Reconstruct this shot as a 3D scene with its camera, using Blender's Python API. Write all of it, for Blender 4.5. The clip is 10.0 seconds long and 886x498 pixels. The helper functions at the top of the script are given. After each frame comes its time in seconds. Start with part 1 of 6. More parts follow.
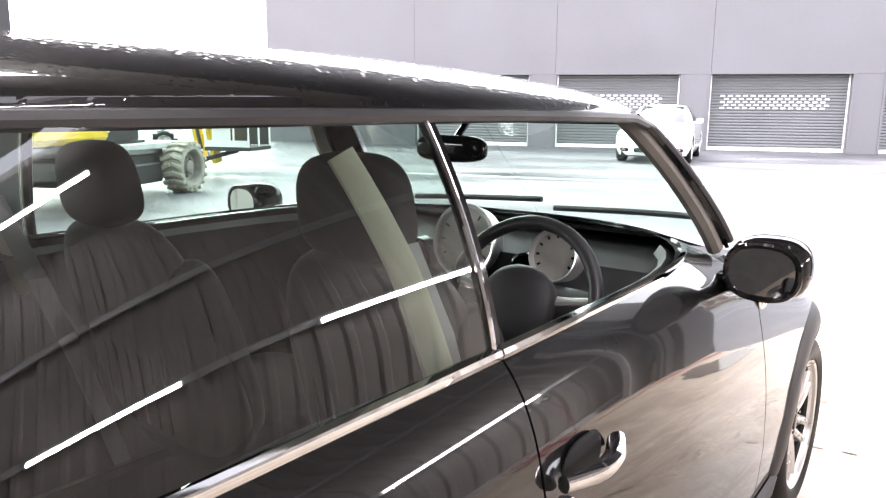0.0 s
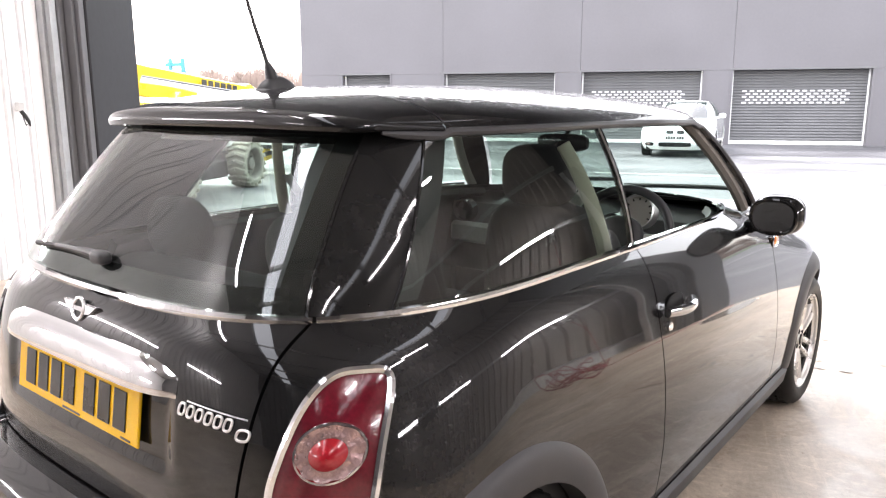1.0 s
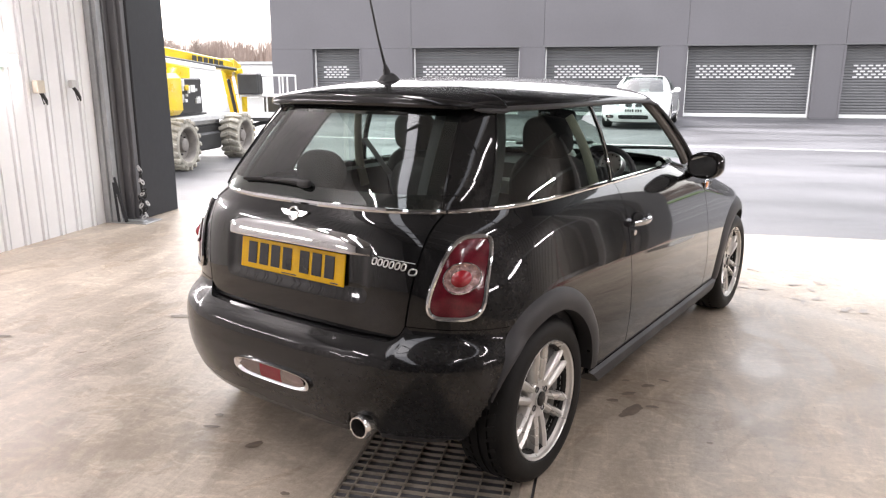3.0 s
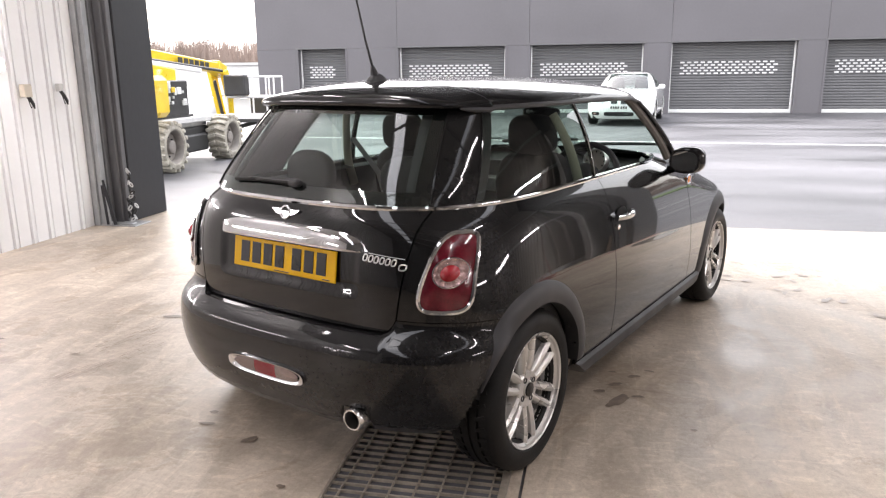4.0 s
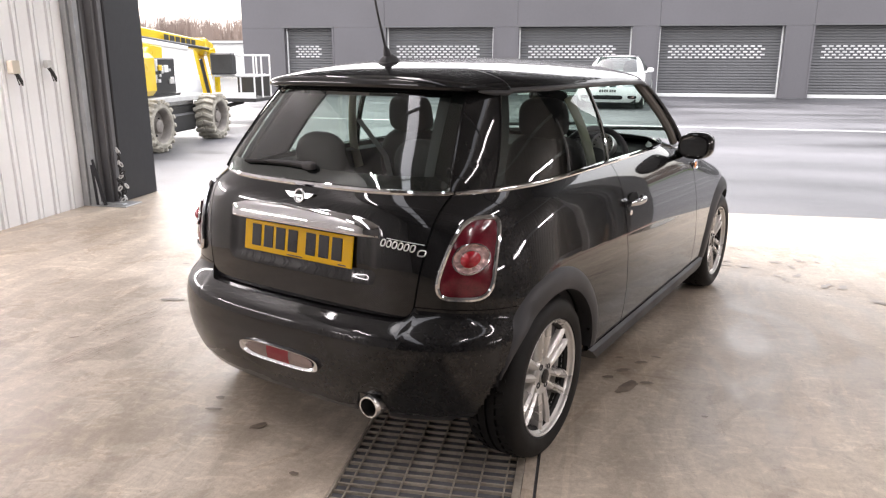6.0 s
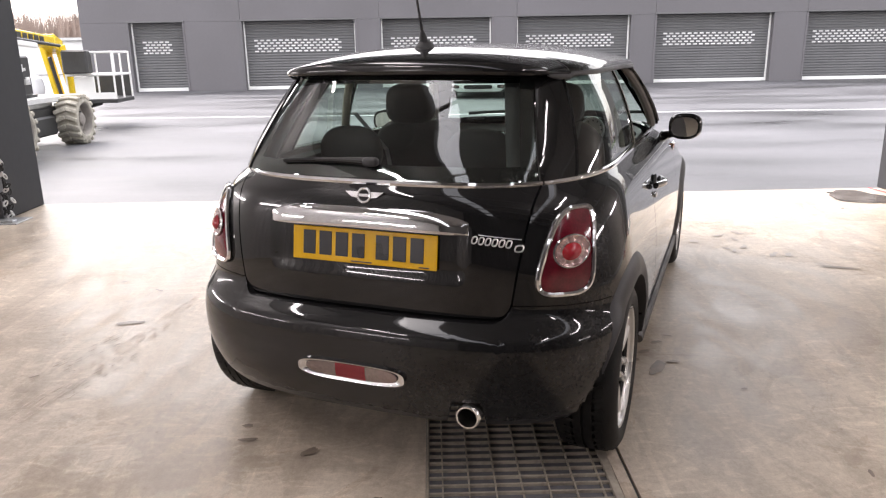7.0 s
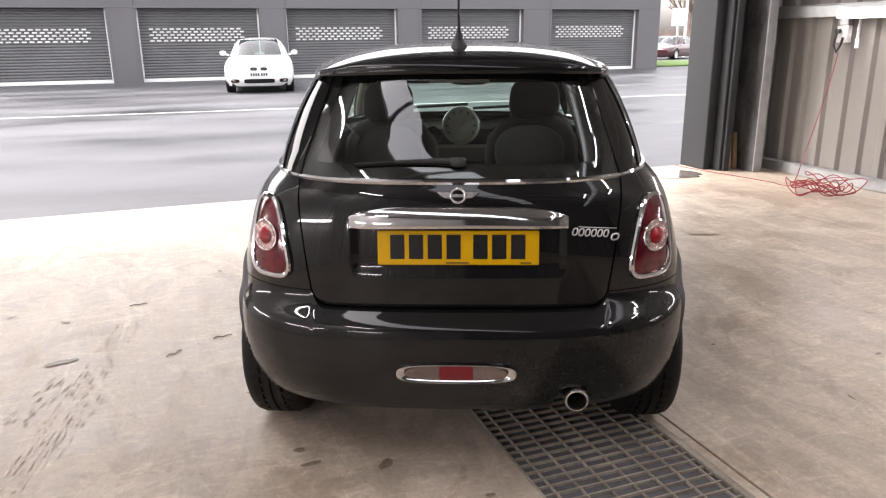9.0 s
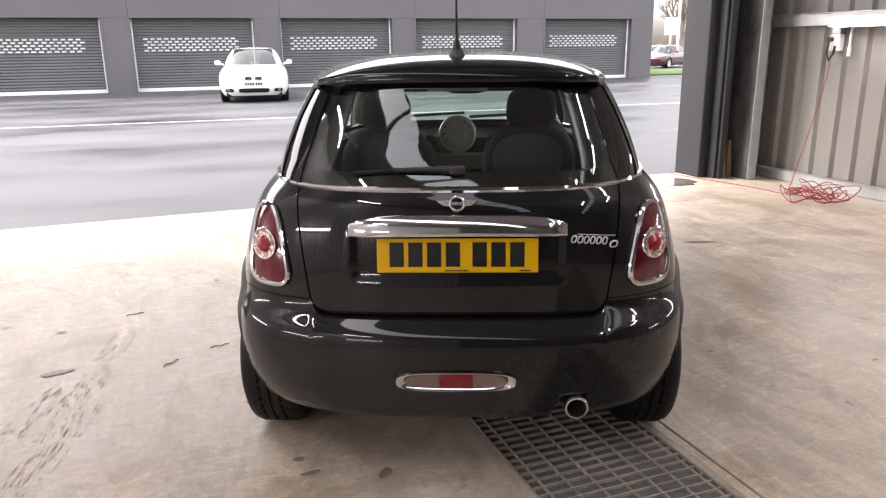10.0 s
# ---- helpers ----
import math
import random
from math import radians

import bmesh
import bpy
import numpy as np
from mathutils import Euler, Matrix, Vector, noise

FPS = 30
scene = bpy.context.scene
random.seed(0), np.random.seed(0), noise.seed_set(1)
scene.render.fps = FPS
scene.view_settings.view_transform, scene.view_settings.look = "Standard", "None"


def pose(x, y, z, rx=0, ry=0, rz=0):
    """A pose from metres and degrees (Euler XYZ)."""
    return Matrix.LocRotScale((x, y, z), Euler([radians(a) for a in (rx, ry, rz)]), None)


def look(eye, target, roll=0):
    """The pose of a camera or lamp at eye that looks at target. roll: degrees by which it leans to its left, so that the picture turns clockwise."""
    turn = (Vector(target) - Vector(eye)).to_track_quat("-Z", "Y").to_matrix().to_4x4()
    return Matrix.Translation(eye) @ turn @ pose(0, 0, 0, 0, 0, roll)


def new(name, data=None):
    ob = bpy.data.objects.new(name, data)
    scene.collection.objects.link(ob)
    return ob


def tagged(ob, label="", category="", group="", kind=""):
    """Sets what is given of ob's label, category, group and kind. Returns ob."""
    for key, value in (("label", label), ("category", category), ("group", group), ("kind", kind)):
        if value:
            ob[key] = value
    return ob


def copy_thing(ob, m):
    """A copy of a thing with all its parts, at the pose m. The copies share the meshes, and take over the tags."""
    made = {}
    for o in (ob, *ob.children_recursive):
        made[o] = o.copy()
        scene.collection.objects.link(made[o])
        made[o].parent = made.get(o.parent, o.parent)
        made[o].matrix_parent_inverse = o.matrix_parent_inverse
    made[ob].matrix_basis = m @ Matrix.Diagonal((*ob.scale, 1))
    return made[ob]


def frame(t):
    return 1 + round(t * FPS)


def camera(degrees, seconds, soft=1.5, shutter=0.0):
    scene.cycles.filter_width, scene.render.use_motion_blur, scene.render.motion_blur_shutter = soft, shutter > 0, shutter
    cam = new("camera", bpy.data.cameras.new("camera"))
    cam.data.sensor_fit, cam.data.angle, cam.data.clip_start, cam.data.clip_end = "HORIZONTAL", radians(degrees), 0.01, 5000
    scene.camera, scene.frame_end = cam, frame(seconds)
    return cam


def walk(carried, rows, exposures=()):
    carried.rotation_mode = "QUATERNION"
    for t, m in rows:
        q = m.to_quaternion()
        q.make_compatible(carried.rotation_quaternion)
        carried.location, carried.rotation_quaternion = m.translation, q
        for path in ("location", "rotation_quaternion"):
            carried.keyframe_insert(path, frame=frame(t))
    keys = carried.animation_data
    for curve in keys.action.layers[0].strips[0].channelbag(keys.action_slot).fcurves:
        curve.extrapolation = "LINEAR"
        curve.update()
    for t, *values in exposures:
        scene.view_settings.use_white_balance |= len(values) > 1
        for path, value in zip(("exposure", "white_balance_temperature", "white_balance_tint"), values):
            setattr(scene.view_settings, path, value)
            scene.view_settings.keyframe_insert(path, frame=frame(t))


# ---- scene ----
cam = camera(62.6, 10.0, soft=1.25)
PATH = [
    (0, (1.072, -0.539, 1.331), (0.575, 1.361, 0.952), 0.5),
    (0.5, (1.04, -1.046, 1.347), (0.541, 0.859, 0.998), -0.4),
    (1, (0.947, -1.579, 1.374), (0.401, 0.305, 0.986), -0.1),
    (1.5, (0.903, -2.002, 1.413), (0.367, -0.115, 1.025), 0.1),
    (2, (0.928, -2.353, 1.427), (0.427, -0.472, 0.971), 0.2),
    (2.5, (0.893, -2.599, 1.427), (0.426, -0.71, 0.967), 0.3),
    (4, (0.913, -2.797, 1.433), (0.505, -0.895, 0.971), -0.6),
    (4.5, (0.906, -2.804, 1.433), (0.492, -0.906, 0.956), -0.4),
    (5, (0.904, -2.806, 1.431), (0.488, -0.91, 0.949), -0.4),
    (5.5, (0.906, -2.793, 1.433), (0.494, -0.898, 0.946), -0.2),
    (5.7, (0.892, -2.786, 1.436), (0.479, -0.892, 0.943), -0.2),
    (6.8, (0.204, -2.733, 1.422), (0.171, -0.81, 0.874), 0.0),
    (7, (0.038, -2.692, 1.411), (0.064, -0.764, 0.881), -1.0),
    (7.5, (-0.375, -2.654, 1.425), (-0.068, -0.753, 0.884), -0.3),
    (8, (-0.742, -2.612, 1.444), (-0.212, -0.759, 0.91), -1.3),
    (8.5, (-0.917, -2.524, 1.443), (-0.282, -0.71, 0.888), -0.7),
    (9, (-1.013, -2.515, 1.449), (-0.351, -0.712, 0.891), -0.6),
    (9.5, (-1.026, -2.513, 1.449), (-0.347, -0.714, 0.901), -0.6),
    (10, (-1.028, -2.512, 1.447), (-0.35, -0.709, 0.912), -0.7),
]
walk(cam, [(t, look(eye, target, roll)) for t, eye, target, roll in PATH],
     exposures=[(t, 1.12 + e, k, tint) for t, e, k, tint in ((0.0, 1.24, 6430, 18.0), (0.5, 1.12, 6450, 17.0), (1.0, 0.92, 6480, 15.5), (1.5, 0.72, 6500, 15.5), (2.0, 0.46, 6540, 15.0), (2.5, 0.24, 6560, 15.5), (5.5, 0.12, 6600, 15.5), (7.0, -0.05, 6640, 16.5), (10.0, -0.09, 6640, 16.5))])

# ---- world and lights ----
world = bpy.data.worlds.new("overcast")
scene.world = world
world.use_nodes = True
wn = world.node_tree
sky = wn.nodes.new("ShaderNodeTexSky")
sky.sky_type = "NISHITA"
sky.sun_disc = False
sky.sun_elevation = radians(48)
sky.sun_rotation = radians(300)
sky.air_density, sky.dust_density = 2.0, 4.0
grey = wn.nodes.new("ShaderNodeHueSaturation")
grey.inputs["Saturation"].default_value, grey.inputs["Value"].default_value = 0.20, 2.6
wn.links.new(sky.outputs[0], grey.inputs["Color"])
wn.links.new(grey.outputs[0], wn.nodes["Background"].inputs[0])
wn.nodes["Background"].inputs[1].default_value = 0.15

sun = new("sun", bpy.data.lights.new("sun", "SUN"))
sun.data.energy, sun.data.angle, sun.data.color = 0.6, radians(40), (1.0, 0.98, 0.96)
sun.matrix_world = look((-28, 22, 36), (0, 6, 0))


# ---- materials ----
def nodes_of(name):
    m = bpy.data.materials.new(name)
    m.use_nodes = True
    return m, m.node_tree, m.node_tree.nodes["Principled BSDF"]


def surface(name, color, rough=0.5, metal=0.0, vary=0.25, coarse=1.2, fine=40.0, bump=0.15, relief=0.004,
            spread=0.12, coat=0.0, tint=None, spec=0.5, stretch=(1, 1, 1)):
    """A plain surface with stains at a coarse scale, grain at a fine one, and fine relief."""
    m, tree, bsdf = nodes_of(name)
    n, link = tree.nodes, tree.links.new
    pos = n.new("ShaderNodeTexCoord")
    mapping = n.new("ShaderNodeMapping")
    mapping.inputs["Scale"].default_value = stretch
    link(pos.outputs["Object"], mapping.inputs["Vector"])
    big, small = n.new("ShaderNodeTexNoise"), n.new("ShaderNodeTexNoise")
    big.inputs["Scale"].default_value, big.inputs["Detail"].default_value = coarse, 6
    small.inputs["Scale"].default_value, small.inputs["Detail"].default_value = fine, 4
    link(mapping.outputs[0], big.inputs["Vector"])
    link(mapping.outputs[0], small.inputs["Vector"])
    add = n.new("ShaderNodeMath")
    add.operation = "MULTIPLY_ADD"
    add.inputs[1].default_value = 0.35
    link(small.outputs[0], add.inputs[0])
    link(big.outputs[0], add.inputs[2])
    ramp = n.new("ShaderNodeValToRGB")
    dark = tuple(c * (1 - vary) for c in color)
    light = tuple(min(1.0, c * (1 + vary)) for c in (tint or color))
    ramp.color_ramp.elements[0].position, ramp.color_ramp.elements[1].position = 0.42, 0.92
    ramp.color_ramp.elements[0].color, ramp.color_ramp.elements[1].color = (*dark, 1), (*light, 1)
    link(add.outputs[0], ramp.inputs[0])
    link(ramp.outputs[0], bsdf.inputs["Base Color"])
    span = n.new("ShaderNodeMapRange")
    span.inputs[1].default_value, span.inputs[2].default_value = 0.3, 0.75
    span.inputs[3].default_value, span.inputs[4].default_value = max(0.02, rough - spread), min(1, rough + spread)
    link(big.outputs[0], span.inputs[0])
    link(span.outputs[0], bsdf.inputs["Roughness"])
    bsdf.inputs["Metallic"].default_value = metal
    bsdf.inputs["Coat Weight"].default_value = coat
    bsdf.inputs["Coat Roughness"].default_value = 0.03
    bsdf.inputs["Coat IOR"].default_value = 1.47
    bsdf.inputs["Specular IOR Level"].default_value = spec
    if bump:
        b = n.new("ShaderNodeBump")
        b.inputs["Strength"].default_value, b.inputs["Distance"].default_value = bump, relief
        link(small.outputs[0], b.inputs["Height"])
        link(b.outputs[0], bsdf.inputs["Normal"])
    return m


def glass(name, color, rough=0.0):
    """Thin glass: a clear tint with a sharp reflection that grows towards grazing angles."""
    m, tree, bsdf = nodes_of(name)
    n, link = tree.nodes, tree.links.new
    n.remove(bsdf)
    clear, gloss, mix, edge = (n.new(k) for k in ("ShaderNodeBsdfTransparent", "ShaderNodeBsdfGlossy", "ShaderNodeMixShader", "ShaderNodeLayerWeight"))
    clear.inputs[0].default_value = (*color, 1)
    gloss.inputs["Roughness"].default_value = rough
    edge.inputs["Blend"].default_value = 0.5
    steep = n.new("ShaderNodeMath")
    steep.operation = "POWER"
    steep.inputs[1].default_value = 4.0
    link(edge.outputs["Facing"], steep.inputs[0])
    amount = n.new("ShaderNodeMath")
    amount.operation = "MULTIPLY_ADD"
    amount.inputs[1].default_value, amount.inputs[2].default_value = 0.88, 0.095
    link(steep.outputs[0], amount.inputs[0])
    link(amount.outputs[0], mix.inputs[0])
    link(clear.outputs[0], mix.inputs[1])
    link(gloss.outputs[0], mix.inputs[2])
    link(mix.outputs[0], n["Material Output"].inputs[0])
    return m


def glow(name, color, strength):
    m, tree, bsdf = nodes_of(name)
    bsdf.inputs["Base Color"].default_value = (0.9, 0.9, 0.9, 1)
    bsdf.inputs["Emission Color"].default_value = (*color, 1)
    bsdf.inputs["Emission Strength"].default_value = strength
    return m


PAINT = surface("black_paint", (0.0070, 0.0070, 0.0074), 0.35, vary=0.2, bump=0.0, spread=0.02, coat=1.0, fine=90, spec=0.06)
PLASTIC = surface("grained_black_plastic", (0.028, 0.028, 0.030), 0.48, fine=300, bump=0.2, relief=0.001, coarse=4)
GLOSS_BLACK = surface("gloss_black_trim", (0.010, 0.010, 0.010), 0.05, bump=0.0, spread=0.02, spec=0.36)
BRIGHT = surface("satin_bright_metal", (0.80, 0.80, 0.80), 0.30, 0.75, vary=0.08, bump=0.0)
RUBBER = surface("tyre_rubber", (0.011, 0.0108, 0.0105), 0.6, spec=0.22, vary=0.35, fine=120, bump=0.2, relief=0.001, coarse=6)
DARK = surface("underbody_black", (0.006, 0.006, 0.006), 0.8, bump=0.0)
CHROME = surface("chrome", (0.72, 0.72, 0.73), 0.06, 1.0, vary=0.05, bump=0.0, spread=0.03)
ALLOY = surface("silver_alloy_paint", (0.62, 0.61, 0.585), 0.32, 0.6, vary=0.12, fine=200, bump=0.05, relief=0.0005, coarse=8)
GLASS_CAR = glass("green_tinted_glass", (0.76, 0.88, 0.83))
GLASS_DARK = glass("privacy_glass", (0.84, 0.93, 0.89))
GLASS_SIDE = glass("dark_side_glass", (0.54, 0.62, 0.58))
GLASS_SCREEN = glass("clear_windscreen_glass", (0.87, 0.95, 0.91))
TRIM = surface("charcoal_cabin_trim", (0.028, 0.028, 0.029), 0.6, fine=250, bump=0.3, relief=0.001, coarse=5)
CLOTH = surface("charcoal_seat_cloth", (0.024, 0.023, 0.024), 0.9, fine=400, bump=0.5, relief=0.001, coarse=7, vary=0.4)
BEIGE = surface("pale_pillar_lining", (0.50, 0.46, 0.38), 0.8, fine=300, bump=0.2, relief=0.0006, coarse=5, vary=0.1)
PILLAR_GREY = surface("grey_pillar_lining", (0.20, 0.185, 0.165), 0.8, fine=300, bump=0.2, relief=0.0006, coarse=5, vary=0.1)
HEADLINER = surface("grey_headliner", (0.35, 0.34, 0.32), 0.9, fine=300, bump=0.2, relief=0.0006, coarse=5, vary=0.1)
PLATE = surface("reflective_yellow_plate", (0.72, 0.42, 0.005), 0.18, vary=0.05, fine=500, bump=0.03, relief=0.0003, coarse=8)
BLACK_INK = surface("black_print", (0.012, 0.012, 0.012), 0.35, bump=0.0)
RED_LENS = surface("red_lens", (0.11, 0.004, 0.012), 0.12, vary=0.4, fine=160, bump=0.25, relief=0.001, coarse=20, coat=0.5)
FOG_RED = surface("dark_red_lens", (0.20, 0.004, 0.012), 0.15, vary=0.3, fine=120, bump=0.15, relief=0.001, coat=0.3)
FOG_CLEAR = surface("clear_ribbed_lens", (0.22, 0.165, 0.155), 0.14, 0.6, vary=0.6, fine=150, bump=0.6, relief=0.002, coat=1.0)
RED_BULB = surface("bright_red_lens", (0.26, 0.006, 0.012), 0.15, vary=0.3, fine=120, bump=0.15, relief=0.001, coat=0.3)
CLEAR_LENS = surface("silvered_clear_lens", (0.38, 0.25, 0.24), 0.12, 0.7, vary=0.7, fine=150, bump=0.8, relief=0.003, coat=1.0)
ORANGE = surface("orange_lens", (0.85, 0.22, 0.02), 0.2, fine=150, bump=0.3, relief=0.001, coat=1.0)
MIRROR = surface("mirror_silver", (0.85, 0.86, 0.86), 0.02, 1.0, vary=0.02, bump=0.0, spread=0.01)
DIAL = surface("pale_dial", (0.55, 0.53, 0.48), 0.4, fine=300, bump=0.05)



def concrete():
    """Brushed slab: fine grain, streaks along y, broad pale and brown patches, and dark scuffs."""
    m, tree, bsdf = nodes_of("garage_concrete")
    n, link = tree.nodes, tree.links.new
    pos = n.new("ShaderNodeTexCoord")

    def noise_at(scale, detail, stretch, rough=0.55, warp=0.0):
        mapping, tex = n.new("ShaderNodeMapping"), n.new("ShaderNodeTexNoise")
        mapping.inputs["Scale"].default_value = stretch
        mapping.inputs["Rotation"].default_value = (0, 0, radians(8))
        tex.inputs["Scale"].default_value, tex.inputs["Detail"].default_value, tex.inputs["Roughness"].default_value = scale, detail, rough
        tex.inputs["Distortion"].default_value = warp
        link(pos.outputs["Object"], mapping.inputs["Vector"])
        link(mapping.outputs[0], tex.inputs["Vector"])
        return tex.outputs[0]

    def ramp(value, p0, p1, c0, c1):
        r = n.new("ShaderNodeValToRGB")
        r.color_ramp.elements[0].position, r.color_ramp.elements[1].position = p0, p1
        r.color_ramp.elements[0].color, r.color_ramp.elements[1].color = (*c0, 1), (*c1, 1)
        link(value, r.inputs[0])
        return r.outputs[0]

    def times(a, b):
        mix = n.new("ShaderNodeMix")
        mix.data_type, mix.blend_type = "RGBA", "MULTIPLY"
        mix.inputs["Factor"].default_value = 1.0
        link(a, mix.inputs["A"])
        link(b, mix.inputs["B"])
        return mix.outputs["Result"]

    broad = noise_at(0.75, 8, (1, 0.7, 1), 0.6)
    mid = noise_at(4.5, 12, (1, 0.7, 1), 0.72)
    streak = noise_at(7.0, 12, (1, 0.12, 1), 0.72)
    swirl = noise_at(3.2, 14, (1.0, 0.38, 1), 0.62, 1.6)
    trowel = noise_at(10.0, 12, (0.45, 1.0, 1), 0.66, 2.2)
    grain = noise_at(150, 5, (1, 1, 1), 0.7)
    color = ramp(broad, 0.34, 0.66, (0.420, 0.363, 0.293), (0.524, 0.461, 0.384))
    color = times(color, ramp(mid, 0.36, 0.64, (0.90, 0.885, 0.87), (1.055, 1.055, 1.05)))
    color = times(color, ramp(streak, 0.38, 0.62, (0.935, 0.928, 0.92), (1.04, 1.04, 1.04)))
    # trowel sweeps with soft and hard edges
    color = times(color, ramp(swirl, 0.40, 0.60, (0.88, 0.865, 0.85), (1.07, 1.07, 1.07)))
    color = times(color, ramp(swirl, 0.505, 0.515, (1.0, 1.0, 1.0), (1.075, 1.075, 1.075)))
    color = times(color, ramp(trowel, 0.42, 0.58, (0.94, 0.932, 0.924), (1.04, 1.04, 1.04)))
    color = times(color, ramp(trowel, 0.59, 0.60, (1.0, 1.0, 1.0), (1.13, 1.13, 1.125)))
    # stains: broad damp ones, small hard-edged ones, specks
    color = times(color, ramp(noise_at(1.5, 14, (1, 0.8, 1), 0.68, 0.8), 0.435, 0.455, (0.87, 0.84, 0.81), (1.0, 1.0, 1.0)))
    color = times(color, ramp(noise_at(2.4, 12, (0.9, 0.6, 1), 0.74), 0.30, 0.38, (0.70, 0.64, 0.58), (1.0, 1.0, 1.0)))
    color = times(color, ramp(noise_at(14.0, 10, (1, 0.8, 1), 0.7), 0.33, 0.345, (0.66, 0.61, 0.57), (1.0, 1.0, 1.0)))
    color = times(color, ramp(noise_at(46.0, 6, (1, 0.8, 1), 0.7), 0.36, 0.64, (0.88, 0.87, 0.86), (1.07, 1.07, 1.07)))
    # thin pale scrapes and dark drag marks
    color = times(color, ramp(noise_at(16.0, 6, (1.0, 0.05, 1), 0.6, 0.6), 0.645, 0.655, (1.0, 1.0, 1.0), (1.12, 1.12, 1.115)))
    color = times(color, ramp(noise_at(12.0, 8, (0.06, 1.0, 1), 0.6, 0.9), 0.315, 0.33, (0.82, 0.79, 0.76), (1.0, 1.0, 1.0)))
    color = times(color, ramp(grain, 0.35, 0.65, (0.90, 0.90, 0.90), (1.05, 1.05, 1.05)))
    link(color, bsdf.inputs["Base Color"])
    gloss = n.new("ShaderNodeMapRange")
    gloss.inputs[1].default_value, gloss.inputs[2].default_value, gloss.inputs[3].default_value, gloss.inputs[4].default_value = 0.3, 0.7, 0.30, 0.58
    link(swirl, gloss.inputs[0])
    link(gloss.outputs[0], bsdf.inputs["Roughness"])
    bump = n.new("ShaderNodeBump")
    bump.inputs["Strength"].default_value, bump.inputs["Distance"].default_value = 0.20, 0.001
    link(grain, bump.inputs["Height"])
    link(bump.outputs[0], bsdf.inputs["Normal"])
    return m


def wet_paint():
    """The black paint with standing water drops on it."""
    m = PAINT.copy()
    m.name = "rain_spotted_black_paint"
    n, link = m.node_tree.nodes, m.node_tree.links.new
    bsdf = n["Principled BSDF"]
    pos, cells, dome, some, both, bump = (n.new(k) for k in ("ShaderNodeTexCoord", "ShaderNodeTexVoronoi", "ShaderNodeMapRange", "ShaderNodeMapRange", "ShaderNodeMath", "ShaderNodeBump"))
    cells.inputs["Scale"].default_value = 105
    link(pos.outputs["Object"], cells.inputs["Vector"])
    dome.inputs[1].default_value, dome.inputs[2].default_value, dome.inputs[3].default_value, dome.inputs[4].default_value = 0.12, 0.46, 1.0, 0.0
    link(cells.outputs["Distance"], dome.inputs[0])
    split = n.new("ShaderNodeSeparateColor")
    link(cells.outputs["Color"], split.inputs[0])
    some.inputs[1].default_value, some.inputs[2].default_value = 0.5, 0.65
    link(split.outputs[0], some.inputs[0])
    both.operation = "MULTIPLY"
    link(dome.outputs[0], both.inputs[0])
    link(some.outputs[0], both.inputs[1])
    bump.inputs["Strength"].default_value, bump.inputs["Distance"].default_value = 0.22, 0.0010
    link(both.outputs[0], bump.inputs["Height"])
    link(bump.outputs[0], bsdf.inputs["Normal"])
    link(bump.outputs[0], bsdf.inputs["Coat Normal"])
    return m


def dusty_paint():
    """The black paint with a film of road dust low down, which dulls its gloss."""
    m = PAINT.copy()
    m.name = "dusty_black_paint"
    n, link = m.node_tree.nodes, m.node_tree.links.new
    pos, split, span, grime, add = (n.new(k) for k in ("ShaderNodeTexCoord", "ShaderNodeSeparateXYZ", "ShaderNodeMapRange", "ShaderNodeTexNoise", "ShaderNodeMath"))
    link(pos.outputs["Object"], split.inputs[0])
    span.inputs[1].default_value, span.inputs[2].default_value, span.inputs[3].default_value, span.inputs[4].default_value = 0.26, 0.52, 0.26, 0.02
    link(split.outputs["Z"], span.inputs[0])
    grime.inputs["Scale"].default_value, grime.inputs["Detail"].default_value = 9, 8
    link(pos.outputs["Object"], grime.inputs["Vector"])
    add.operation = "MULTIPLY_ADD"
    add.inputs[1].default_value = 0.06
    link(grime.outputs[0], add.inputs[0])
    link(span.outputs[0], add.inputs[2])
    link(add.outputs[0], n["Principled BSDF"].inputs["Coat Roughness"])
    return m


WET_PAINT = wet_paint()
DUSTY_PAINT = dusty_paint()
CONCRETE = concrete()
ASPHALT = surface("yard_asphalt", (0.080, 0.080, 0.086), 0.55, vary=0.72, coarse=0.6, fine=90, bump=0.4, relief=0.004, spread=0.28, spec=0.35, stretch=(0.35, 1, 1))
LINE_PAINT = surface("worn_white_line", (0.6, 0.6, 0.6), 0.6, vary=0.3, coarse=3)
GALV = surface("galvanised_steel", (0.40, 0.41, 0.415), 0.42, 0.55, vary=0.15, coarse=9, fine=60, bump=0.05, relief=0.001)
WHITE_SHEET = surface("white_sheet_cladding", (0.88, 0.88, 0.88), 0.45, vary=0.04, coarse=1.5, bump=0.05)
CEILING_SHEET = surface("grey_ceiling_sheet", (0.20, 0.195, 0.19), 0.6, vary=0.12, coarse=1.2, bump=0.05)
BEIGE_SHEET = surface("grey_beige_sheet_cladding", (0.215, 0.201, 0.186), 0.5, vary=0.14, coarse=1.2, bump=0.05, stretch=(1, 1, 0.4))
DARK_SHEET = surface("anthracite_steel", (0.029, 0.030, 0.033), 0.6, spec=0.3, vary=0.2, coarse=1.5, fine=30, bump=0.05, stretch=(1, 1, 0.5))
SCUFFED = surface("scuffed_dark_steel", (0.022, 0.022, 0.023), 0.5, vary=0.5, coarse=5, fine=40, bump=0.1, tint=(0.075, 0.075, 0.077), stretch=(1, 1, 0.35))
